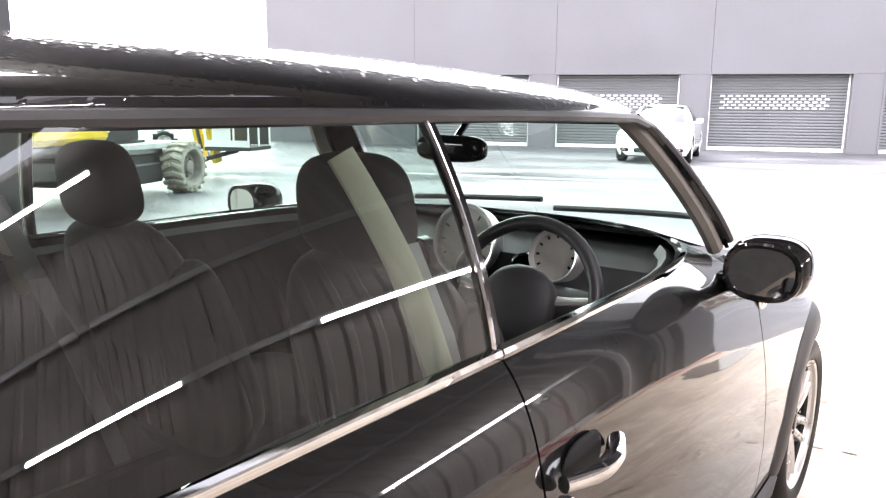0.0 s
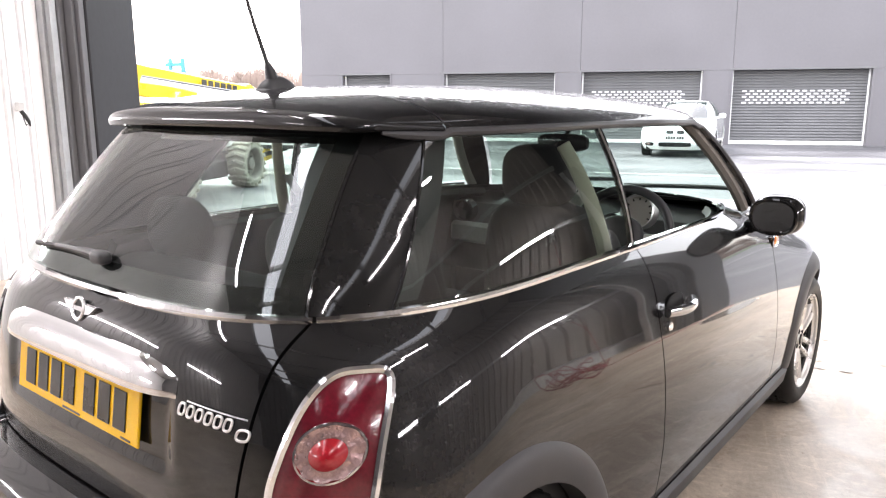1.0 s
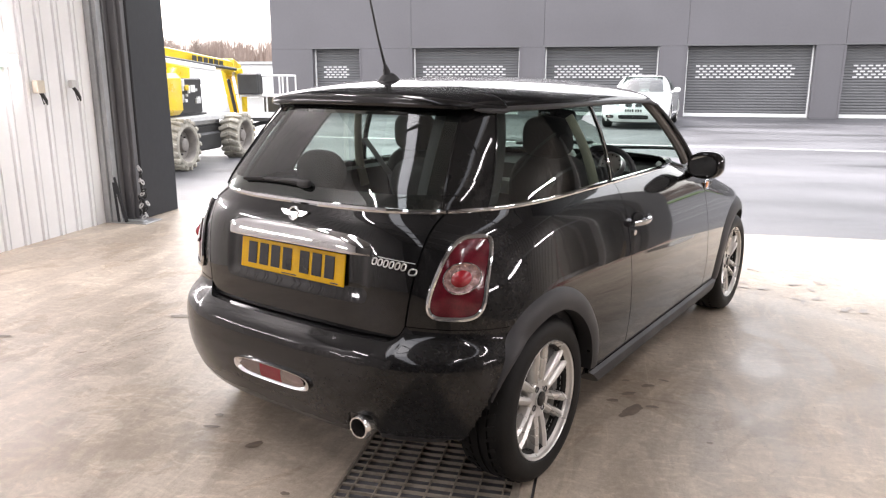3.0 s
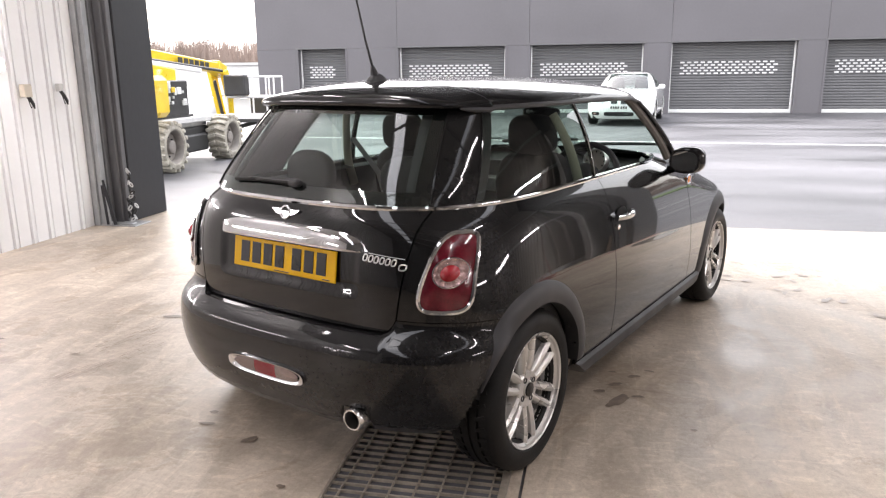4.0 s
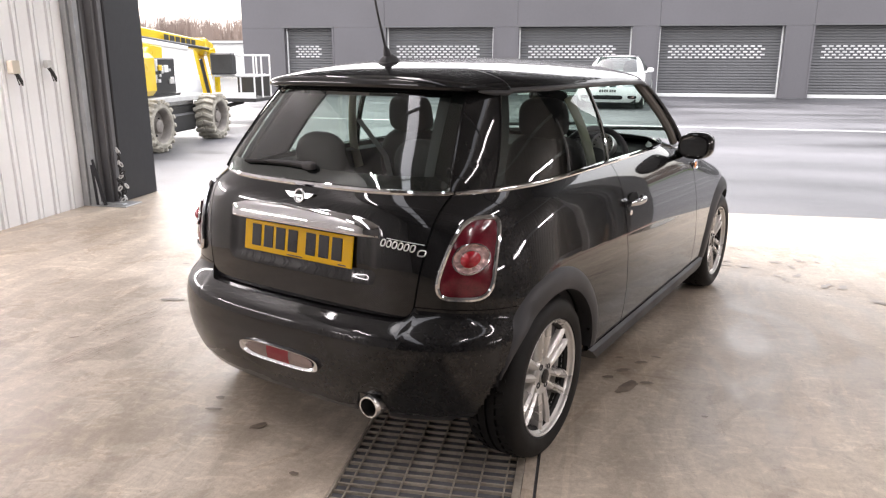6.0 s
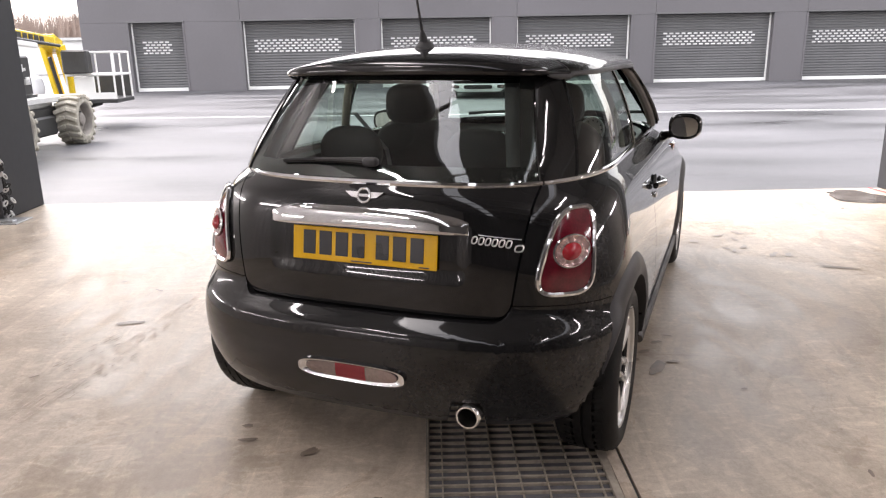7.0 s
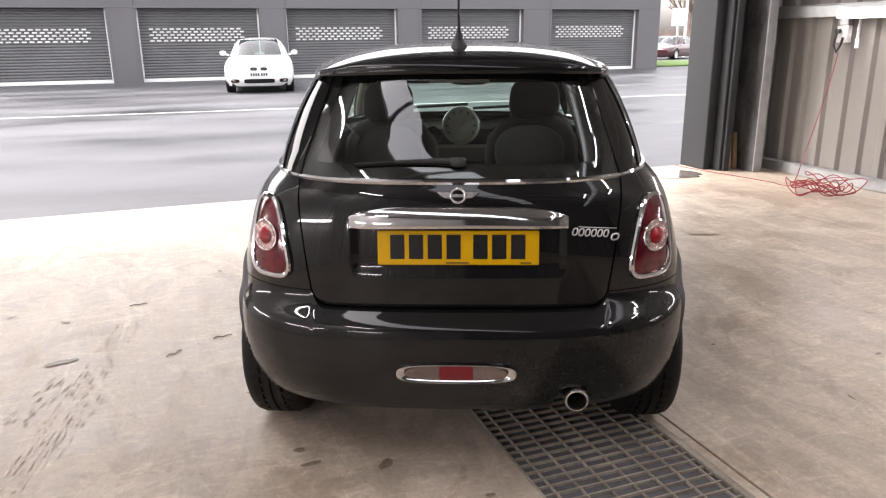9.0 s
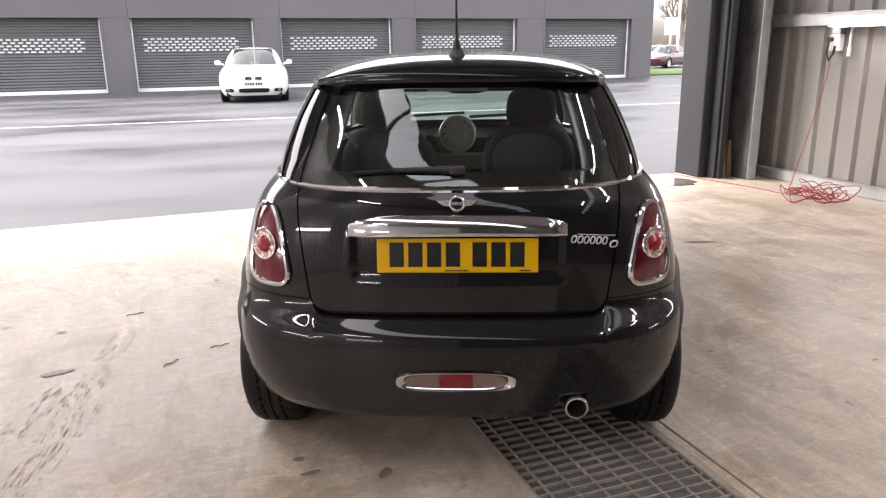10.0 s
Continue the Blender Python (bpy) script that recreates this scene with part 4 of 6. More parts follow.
us = [math.sin(a) for a in lin(-math.pi / 2, math.pi / 2, 61)]
vert = grid(bm, spoiler_point, us, lin(0, 1, 15))
rim = [r[0] for r in vert] + vert[-1][1:-1] + [r[-1] for r in vert][::-1]
rows = [rim]
for out, down in ((0.006, 0.006), (0.010, 0.015), (0.011, 0.024), (0.007, 0.031), (-0.006, 0.034), (-0.035, 0.032), (-0.060, 0.022)):
    rows.append([bm.verts.new(v.co + Vector((v.co.x, (v.co.y - 0.35) * 0.75, 0)).normalized() * out - Vector((0, 0, down * (0.70 + 0.5 * step((0.05 - v.co.y) / 0.15)) * (1 - 0.35 * abs(v.co.x / 0.490) ** 3)))) for v in rim])
for p, q in zip(rows, rows[1:]):
    for k in range(len(rim) - 1):
        bm.faces.new((p[k], p[k + 1], q[k + 1], q[k]))
part("spoiler", bm, PAINT, CAR, "glossy black roof spoiler")
bm = bmesh.new()
grid(bm, lambda u, v: roof_top(u, v, -0.022), lin(-0.95, 0.95, 21), lin(0.0, 1.55, 24))
part("headliner", bm, HEADLINER, CAR, "pale grey headliner")
for s in (1, -1):
    bm = bmesh.new()
    pts = [spoiler_point(s, v) + Vector((s * 0.006, 0.0, -0.022)) for v in lin(0.92, 0.06, 9)]
    pts += [Vector((s * (roof_half(y) * 0.99 + 0.006), y, roof_top(1, y).z - 0.014)) for y in lin(0.125, 1.44, 36)]
    pts += [HOUSE.point(HOUSE.at_y(pillar_a(z) + 0.035, z), z, 0.006, s) for z in lin(1.29, 1.0, 10)]
    tube(bm, pts, [0.004, 0.006, 0.008, 0.009, 0.010] + [0.011] * (len(pts) - 5), 8)
    part("gutter_trim", bm, PLASTIC, CAR, "dark satin roof gutter trim")


# ---- details of the tail ----
def on_body(x, z, out=0.0, shell=None):
    sh = shell or BODY
    return sh.point(sh.at_x(abs(x), z), z, out, 1 if x >= 0 else -1)


def rounded(a, e):
    return power(math.cos(a), e), power(math.sin(a), e)


def light_loop(a, k=1.0, s=1):
    """The rounded, upward-narrowing outline of a tail light; k shrinks it."""
    c, d = rounded(a, 0.52)
    z = 0.806 + 0.126 * d * k
    half = 0.063 - 0.020 * d
    return s * (0.641 + 0.008 * d + half * c * k), z


for s in (1, -1):
    lamp = new("tail_light", mesh_of("tail_light", (lambda b: (grid(b, lambda a, k: on_body(*light_loop(a, k, s), 0.006 + 0.008 * (1 - k * k)), lin(0, 2 * math.pi, 49)[:-1], lin(0.02, 0.97, 9), loop_u=True), b)[1])(bmesh.new()), RED_LENS))
    lamp.parent = CAR
    tagged(lamp, "red tail light in a chrome ring")
    bm = bmesh.new()
    tube(bm, [on_body(*light_loop(a, 1.0, s), 0.006) for a in lin(0, 2 * math.pi, 61)[:-1]], 0.0095, 8, closed=True)
    part("chrome_ring", bm, CHROME, lamp, "chrome ring")

    def disc(r, out, dome, s=s):
        b = bmesh.new()
        grid(b, lambda a, k: on_body(s * (0.643 + r * k * math.cos(a) * 0.95), 0.812 + r * k * math.sin(a), out + dome * (1 - k * k)), lin(0, 2 * math.pi, 37)[:-1], lin(0.02, 1, 7), loop_u=True)
        return b

    b = bmesh.new()
    grid(b, lambda a, k: on_body(s * (0.643 + 0.047 * k * math.cos(a) * 0.95), 0.812 + 0.047 * k * math.sin(a), 0.0125 + 0.004 * k + 0.0020 * k * abs(math.sin(a * 5)) + 0.0010 * math.sin(k * 14)), lin(0, 2 * math.pi, 133)[:-1], lin(0.05, 1, 12), loop_u=True)
    part("clear_lens", b, CLEAR_LENS, lamp, "silvered clear round lens with fine rays")
    part("bulb_lens", disc(0.026, 0.0185, 0.011), RED_BULB, lamp, "bright red round lens")
    bm = bmesh.new()
    tube(bm, [on_body(s * (0.643 + 0.047 * math.cos(a) * 0.95), 0.812 + 0.047 * math.sin(a), 0.0165) for a in lin(0, 2 * math.pi, 37)[:-1]], 0.0035, 6, closed=True)
    part("lens_ring", bm, CHROME, lamp)

# chrome handle bar over the plate
bm = bmesh.new()
BAR = [(-0.016, 0.0), (0.016, 0.0), (0.025, 0.003), (0.028, 0.012), (0.026, 0.036), (0.020, 0.052), (0.010, 0.062), (-0.002, 0.066)]


def bar_point(u, k):
    d, h = BAR[k]
    end = max(0.0, 1 - abs(u) ** 9)
    x = 0.354 * u
    z = 0.863 + h * (0.55 + 0.45 * max(0.0, 1 - abs(u) ** 6)) - 0.005 * u * u
    p = on_body(x, z)
    p.y -= d * end
    return p


grid(bm, bar_point, [math.sin(a) for a in lin(-math.pi / 2, math.pi / 2, 49)], range(len(BAR)))
part("handle_bar", bm, CHROME, TAILGATE, "polished chrome handle bar")

plate_at = pose(0, -0.450, 0.797, -8.5, 0, 0)
bm = boxes((-0.26, -0.006, -0.0555, 0.26, 0.0, 0.0555), bevel=0.002)
bm.transform(plate_at)
plate = part("number_plate", bm, PLATE, CAR, "yellow rear number plate with black bars", smooth=False)
x = -0.219
for k in range(7):
    bm = boxes((x, -0.0085, -0.036, x + 0.046, -0.0062, 0.043), bevel=0.001)
    bm.transform(plate_at)
    part("black_bar", bm, BLACK_INK, plate, smooth=False)
    x += 0.0605 + (0.0255 if k == 3 else 0)
for x0, x1 in ((-0.04, 0.035), (0.20, 0.235)):
    bm = boxes((x0, -0.0075, -0.0505, x1, -0.0062, -0.0465))
    bm.transform(plate_at)
    part("small_bar", bm, BLACK_INK, plate, smooth=False)

# plain shapes in place of the badge and the model script
bm = bmesh.new()
c = on_body(0, 0.962)
tilt = Matrix.Translation(c + Vector((0, -0.002, 0))) @ Matrix.Rotation(radians(-14), 4, "X")
tube(bm, [tilt @ Vector((0.022 * math.cos(a), -0.004, 0.022 * math.sin(a))) for a in lin(0, 2 * math.pi, 33)[:-1]], 0.0042, 8, closed=True)
for s in (1, -1):
    b = bmesh.new()
    q = [(0.018, -0.011), (0.046, -0.007), (0.069, 0.013), (0.018, 0.013)]
    lo = [b.verts.new((s * x, 0.002, z)) for x, z in q]
    hi = [b.verts.new((s * x * 0.98, -0.005, z * 0.85)) for x, z in q]
    b.faces.new(hi)
    for k in range(4):
        b.faces.new((lo[k], lo[(k + 1) % 4], hi[(k + 1) % 4], hi[k]))
    merge(bm, b, tilt)
BADGE = part("badge", bm, BRIGHT, TAILGATE, "small winged chrome badge")
bm = bmesh.new()
spun(bm, [(-0.004, 0.020), (0.004, 0.020), (0.0042, 0.0)], 24, tilt @ Matrix.Rotation(radians(-90), 4, "Z"))
part("badge_core", bm, GLOSS_BLACK, BADGE)
part("badge_band", boxes((-0.019, -0.0065, -0.005, 0.019, -0.0045, 0.005), bevel=0.001), CHROME, BADGE).matrix_basis = tilt
def script_mark(x, z, w, h):
    """A slanted ring lying on the tailgate, in place of a letter."""
    bm = bmesh.new()
    pts = []
    for a in lin(0, 2 * math.pi, 17)[:-1]:
        c, d = rounded(a, 0.7)
        pts.append(on_body(x + w / 2 * c + 0.22 * h / 2 * d, z + h / 2 * d, 0.003))
    tube(bm, pts, 0.0026, 6, closed=True)
    return part("script_mark", bm, BRIGHT, TAILGATE)


for k in range(6):
    script_mark(0.374 + k * 0.0205, 0.846 - 0.0105 * k / 5, 0.0145, 0.021)
script_mark(0.507, 0.822, 0.024, 0.019)
bm = bmesh.new()
tube(bm, [on_body(x, 0.862 - 0.10 * (x - 0.38), 0.003) for x in lin(0.385, 0.512, 9)], 0.0016, 5)
part("script_line", bm, BRIGHT, TAILGATE)

# rear fog light
def fog_loop(a, k):
    c, d = rounded(a, 0.62)
    return -0.006 + (0.190 - 0.026 * (1 - k) / 0.32) * c, 0.408 + 0.034 * d * k


FOG_A = lin(0, 2 * math.pi, 65)[:-1]
bm = bmesh.new()
grid(bm, lambda a, k: on_body(*fog_loop(a, k), 0.012 - 0.010 * ((1 - k) / 0.32) ** 1.5, BUMPER), FOG_A, (1.0, 0.95, 0.88, 0.79, 0.68), loop_u=True)
grid(bm, lambda a, k: on_body(*fog_loop(a, 1.0), 0.012 - 0.014 * k, BUMPER), FOG_A, (0, 1), loop_u=True)
fog = part("fog_light", bm, CHROME, CAR, "rear fog light in a chrome oval")
for x0, x1, m, lb in ((-0.170, -0.060, FOG_CLEAR, "clear lens"), (-0.0595, 0.0475, FOG_RED, "red lens"), (0.048, 0.158, FOG_CLEAR, "clear lens")):
    bm = bmesh.new()
    grid(bm, lambda u, v: on_body(x0 + (x1 - x0) * u, 0.408 + 0.0255 * v * max(0.02, 1 - (abs(x0 + (x1 - x0) * u + 0.006) / 0.1655) ** 5) ** 0.5, 0.0075 - 0.003 * v * v, BUMPER), lin(0, 1, 15), lin(-1, 1, 7))
    part("lens", bm, m, fog, lb)

# exhaust
bm = bmesh.new()
spun(bm, [(-0.02, 0.032), (-0.02, 0.037), (-0.012, 0.041), (0.0, 0.041), (0.16, 0.038), (0.16, 0.033), (0.06, 0.033)], 28, Matrix.Translation((0.387, -0.528, 0.304)) @ Matrix.Rotation(radians(90), 4, "Z"), closed=True)
pipe = part("exhaust", bm, surface("polished_steel", (0.78, 0.77, 0.75), 0.2, 1.0, vary=0.1, bump=0.0), CAR, "polished exhaust tailpipe")
# a black disc closes the bore
bm = bmesh.new()
spun(bm, [(0.058, 0.0), (0.058, 0.034)], 20, Matrix.Translation((0.387, -0.528, 0.304)) @ Matrix.Rotation(radians(90), 4, "Z"))
part("bore", bm, DARK, pipe, "black disc closing the bore")
# rear wiper
wiper = part("wiper_arm", (lambda b: (tube(b, [on_body(x, z, 0.020, HOUSE) for x, z in ((0.012, 1.066), (-0.05, 1.067), (-0.13, 1.066), (-0.20, 1.064))], [0.011, 0.009, 0.006, 0.005], 8),
                                      pillow(b, on_body(0.0, 1.062, 0.016, HOUSE), (0.027, 0.016, 0.015), 0.6, 0.6), b)[2])(bmesh.new()), PLASTIC, TAILGATE, "black rear wiper arm")
bm = bmesh.new()
tube(bm, [on_body(x, 1.052 + 0.008 * math.sin((x + 0.33) * 9), 0.010, HOUSE) for x in lin(-0.335, -0.02, 12)], 0.0065, 6)
part("wiper_blade", bm, RUBBER, TAILGATE, "black rubber wiper blade")
part("brake_strip", (lambda b: (grid(b, lambda u, v: on_body(u, 1.304 + 0.0055 * v, -0.007, HOUSE), lin(-0.105, 0.105, 12), (-1, 1)), b)[1])(bmesh.new()), surface("grey_pink_lens", (0.10, 0.075, 0.07), 0.3), TAILGATE, "unlit high brake light strip")

# windscreen wipers at rest
for x0, x1 in ((-0.50, 0.02), (0.05, 0.58)):
    bm = bmesh.new()
    tube(bm, [(lambda p: p + Vector((0, 0.012, 0.008)))(HOUSE.point(HOUSE.front_x(abs(x), 1.0), 1.0 + 0.03 * k, 0.012, 1 if x >= 0 else -1)) for k, x in zip(lin(0, 1, 12), lin(x0, x1, 12))], 0.010, 6)
    part("front_wiper", bm, PLASTIC, CAR, "black windscreen wiper")

# roof aerial
aerial = part("aerial", (lambda b: (pillow(b, (-0.004, 0.110, 1.402), (0.038, 0.066, 0.018), 0.9, 0.9), pillow(b, (-0.004, 0.115, 1.412), (0.033, 0.058, 0.034), 0.9, 0.9, taper=0.3), tube(b, [(-0.004, 0.105, 1.418), (-0.004, 0.095, 1.455), (-0.004, 0.088, 1.475)], [0.020, 0.014, 0.007], 12), b)[3])(bmesh.new()), PLASTIC, CAR, "black roof aerial")
bm = bmesh.new()
tube(bm, [(-0.004, 0.089, 1.470), (-0.004, 0.05, 1.575), (-0.004, 0.015, 1.69), (-0.004, -0.025, 1.82)], [0.0055, 0.0045, 0.004, 0.003], 8)
part("mast", bm, PLASTIC, aerial, "thin black mast")

# ---- flanks ----
for s in (1, -1):
    y, z = 0.835, 0.826
    p = BODY.point(BODY.at_y(y, z), z, 0, s)
    handle = part("door_handle", (lambda b: (tube(b, [p + Vector((s * (0.006 + 0.034 * math.sin(math.pi * (0.08 + 0.84 * k))), -0.085 + 0.17 * k, 0.004 * k)) for k in lin(0, 1, 15)],
                                                  [0.016 + 0.004 * math.sin(math.pi * k) for k in lin(0, 1, 15)], 10, squash=0.75), b)[1])(bmesh.new()), CHROME, CAR, "chrome door handle")
    bm = bmesh.new()
    pillow(bm, p + Vector((s * 0.0, 0.0, -0.004)), (0.006, 0.062, 0.040), 0.8, 0.8)
    part("handle_cup", bm, DARK, handle, "dark cup behind the handle")
    bm = bmesh.new()
    spun(bm, [(0.0, 0.013), (0.012, 0.013), (0.015, 0.010), (0.015, 0.0)], 18, Matrix.Translation(p + Vector((s * 0.004, -0.062, -0.042))) @ (Matrix() if s == 1 else Matrix.Rotation(math.pi, 4, "Z")))
    part("lock", bm, CHROME, handle, "chrome door lock")
    # door mirror
    head = part("door_mirror", (lambda b: (pillow(b, (s * 0.850, 1.560, 1.003), (0.084, 0.072, 0.068), 0.75, 0.8), tube(b, [(s * 0.800, 1.60, 0.965), (s * 0.765, 1.62, 0.950), (s * 0.725, 1.64, 0.935)], [0.03, 0.026, 0.034], 10, squash=0.6), b)[2])(bmesh.new()), GLOSS_BLACK, CAR, "gloss black door mirror")
    bm = bmesh.new()
    grid(bm, lambda a, k: Vector((s * 0.850 + 0.066 * k * power(math.cos(a), 0.8), 1.4862, 1.003 + 0.051 * k * power(math.sin(a), 0.8))), lin(0, 2 * math.pi, 41)[:-1], lin(0.02, 1, 3), loop_u=True)
    part("mirror_glass", bm, MIRROR, head, "mirror glass", smooth=False)
    bm = bmesh.new()
    tube(bm, [Vector((s * 0.850 + 0.071 * power(math.cos(a), 0.8), 1.490, 1.003 + 0.056 * power(math.sin(a), 0.8))) for a in lin(0, 2 * math.pi, 41)[:-1]], 0.008, 8, closed=True)
    part("mirror_rim", bm, GLOSS_BLACK, head)
    q = BODY.point(BODY.at_y(1.85, 0.862), 0.862, 0.004, s)
    blink = part("side_indicator", (lambda b: (pillow(b, q, (0.008, 0.028, 0.018), 0.6, 0.6), b)[1])(bmesh.new()), ORANGE, CAR, "orange side indicator")
    bm = bmesh.new()
    tube(bm, [q + Vector((s * 0.002, 0.034 * power(math.cos(a), 0.6), 0.024 * power(math.sin(a), 0.6))) for a in lin(0, 2 * math.pi, 33)[:-1]], 0.004, 6, closed=True)
    part("indicator_frame", bm, CHROME, blink)
    bm = bmesh.new()
    pillow(bm, BODY.point(BODY.at_y(1.93, 0.862), 0.862, 0.003, s), (0.006, 0.035, 0.012), 0.6, 0.6)
    part("wing_vent", bm, PLASTIC, CAR, "black side vent")


# ---- wheels ----
def wheel(yc, s):
    hub = part("wheel", (lambda b: (spun(b, [(-0.17, 0.198), (-0.16, 0.215), (-0.155, 0.205), (-0.02, 0.190), (0.005, 0.204), (0.012, 0.216), (0.018, 0.219), (0.022, 0.217), (0.018, 0.211), (-0.01, 0.204), (-0.06, 0.176), (-0.15, 0.186)], 56, closed=True), b)[1])(bmesh.new()), ALLOY, CAR, "silver six twin-spoke alloy wheel")
    hub.matrix_basis = pose(s * 0.774, yc, 0.305, 0, 0, 0 if s == 1 else 180)
    side = [(0.010, 0.214), (0.024, 0.224), (0.030, 0.245), (0.029, 0.266), (0.020, 0.284), (0.008, 0.296), (-0.012, 0.3015)]
    prof = side + [(-0.036, 0.3035), (-0.037, 0.296), (-0.045, 0.296), (-0.046, 0.3045), (-0.072, 0.305), (-0.073, 0.297), (-0.081, 0.297), (-0.082, 0.305), (-0.108, 0.3045), (-0.109, 0.296), (-0.117, 0.296), (-0.118, 0.3035)]
    prof += [(-0.152 - x, r) for x, r in side[::-1]]
    bm = bmesh.new()
    spun(bm, prof + [(-0.15, 0.19), (-0.01, 0.19)], 72, closed=True)
    part("tyre", bm, RUBBER, hub, "worn black tyre")
    bm = bmesh.new()
    for k in range(44):
        a = 2 * math.pi * k / 44
        for x0, skew in ((-0.030, 0.4), (-0.124, -0.4)):
            box(bm, -0.019, -0.006, 0.290, 0.019, 0.006, 0.3040, m=Matrix.Rotation(a, 4, "X") @ Matrix.Translation((x0, 0, 0)) @ Matrix.Rotation(skew, 4, "Z"))
    tagged(part("tread", bm, RUBBER, hub, smooth=False), kind="stuff")
    for k in range(6):
        a = 2 * math.pi * k / 6 + radians(2)
        for d in (-1, 1):
            b = bmesh.new()
            pts = [(0.050, 0.019, 0.0160), (0.10, 0.0235, 0.0165), (0.16, 0.0285, 0.0175), (0.207, 0.033, 0.0195)]
            rings = []
            for r, off, w in pts:
                x = -0.012 + 0.016 * math.sin(min(1, (r - 0.05) / 0.16) * math.pi * 0.62) * 0.9
                rings.append([b.verts.new((x + dx, d * off + dy * w, r)) for dx, dy in ((-0.034, -1.0), (-0.010, -0.95), (0.001, -0.50), (0.004, 0.10), (-0.004, 0.75), (-0.034, 1.0))])
            for i in range(3):
                for j in range(5):
                    b.faces.new((rings[i][j], rings[i][j + 1], rings[i + 1][j + 1], rings[i + 1][j]))
            bm = bmesh.new()
            merge(bm, b, Matrix.Rotation(a, 4, "X"))
            part("spoke", bm, ALLOY, hub)
    bm = bmesh.new()
    spun(bm, [(-0.05, 0.076), (-0.016, 0.074), (-0.008, 0.068), (-0.010, 0.034), (-0.004, 0.032), (-0.004, 0.0)], 36)
    part("hub_boss", bm, ALLOY, hub)
    bm = bmesh.new()
    spun(bm, [(-0.006, 0.027), (0.001, 0.027), (0.003, 0.022), (0.003, 0.0)], 24)
    part("centre_cap", bm, GLOSS_BLACK, hub, "black centre cap")
    for k in range(4):
        a = math.pi / 2 * k + 0.5
        bm = bmesh.new()
        spun(bm, [(-0.012, 0.0115), (-0.0055, 0.0115), (-0.0065, 0.008), (-0.012, 0.007), (-0.012, 0.0)], 10, Matrix.Translation((0, 0.047 * math.cos(a), 0.047 * math.sin(a))))
        part("wheel_bolt", bm, PLASTIC, hub)
    bm = bmesh.new()
    spun(bm, [(-0.115, 0.0), (-0.115, 0.135), (-0.10, 0.138), (-0.10, 0.0)], 40)
    part("brake_disc", bm, surface("brake_steel", (0.2, 0.19, 0.18), 0.5, 0.8) if not bpy.data.materials.get("brake_steel") else bpy.data.materials["brake_steel"], hub, "dull steel brake disc")
    return hub


for yc in AXLES:
    for s in (1, -1):
        wheel(yc, s)

# ---- cabin ----
part("cabin_floor", boxes((-0.66, -0.30, 0.26, 0.66, 1.95, 0.30)), TRIM, CAR, smooth=False)
for s in (1, -1):
    bm = panel(BODY, lambda z: BODY.at_y(-0.1, z), lambda z: BODY.at_y(1.82, z), 0.3, 0.985, s, nu=20, nz=10, out=-0.06, thick=0.03)
    part("side_lining", bm, TRIM, CAR, "charcoal side lining")
    bm = bmesh.new()
    pts = [HOUSE.point(HOUSE.at_y(0.560 - (z - 1.14) * 0.36, z), z, -0.045, s) for z in lin(0.88, 1.275, 12)]
    tube(bm, pts, [0.023 - 0.005 * k for k in lin(0, 1, 12)], 10, squash=0.6)
    part("pillar_lining", bm, BEIGE, CAR, "pale lining of the middle pillar")
    bm = bmesh.new()
    tube(bm, [HOUSE.point(HOUSE.at_y(pillar_a(z) + 0.02, z), z, -0.030, s) for z in lin(0.98, 1.32, 10)], 0.022, 8)
    part("pillar_lining", bm, PILLAR_GREY, CAR, "grey-brown lining of the windscreen pillar")
bm = bmesh.new()
grid(bm, lambda u, v: Vector((u, 1.60 + 0.09 * v, 0.62 + 0.30 * v)), lin(-0.66, 0.66, 24), lin(0, 1, 8))
grid(bm, lambda u, v: Vector((u, 1.69 + 0.30 * v, 0.92 + 0.045 * math.sin(min(1.0, v * 1.5) * math.pi / 2) - 0.015 * v)), lin(-0.66, 0.66, 24), lin(0, 1, 10))
part("dashboard", bm, TRIM, CAR, "charcoal dashboard")
bm = bmesh.new()
box(bm, -0.62, 1.60, 0.74, 0.62, 1.655, 0.835, bevel=0.015)
part("dash_panel", bm, surface("silver_dash_trim", (0.35, 0.34, 0.33), 0.4, 0.3), CAR, "silver-grey dashboard trim")


def gauge(name, c, r, tilt, label):
    m = Matrix.Translation(c) @ Matrix.Rotation(radians(tilt), 4, "X") @ Matrix.Rotation(radians(-90), 4, "Z")
    bm = bmesh.new()
    spun(bm, [(-0.05, r * 0.9), (0.012, r), (0.018, r * 0.97), (0.016, r * 0.90), (-0.002, r * 0.88)], 36, m)
    g = part(name, bm, BRIGHT, CAR, label)
    bm = bmesh.new()
    spun(bm, [(0.0, r * 0.885), (0.0, 0.0)], 36, m)
    part("dial_face", bm, DIAL, g, "pale dial face")
    for k in range(9):
        a = radians(-30 + 30 * k)
        bm = boxes((0.0005, -0.003, r * 0.66, 0.0015, 0.003, r * 0.80))
        bm.transform(m @ Matrix.Rotation(math.pi / 2 - a, 4, "X"))
        part("dial_mark", bm, BLACK_INK, g, smooth=False)
    return g


gauge("speedometer", (-0.02, 1.655, 0.945), 0.112, -8, "big round centre speedometer")
gauge("rev_counter", (0.385, 1.46, 0.982), 0.066, -14, "round rev counter behind the steering wheel")
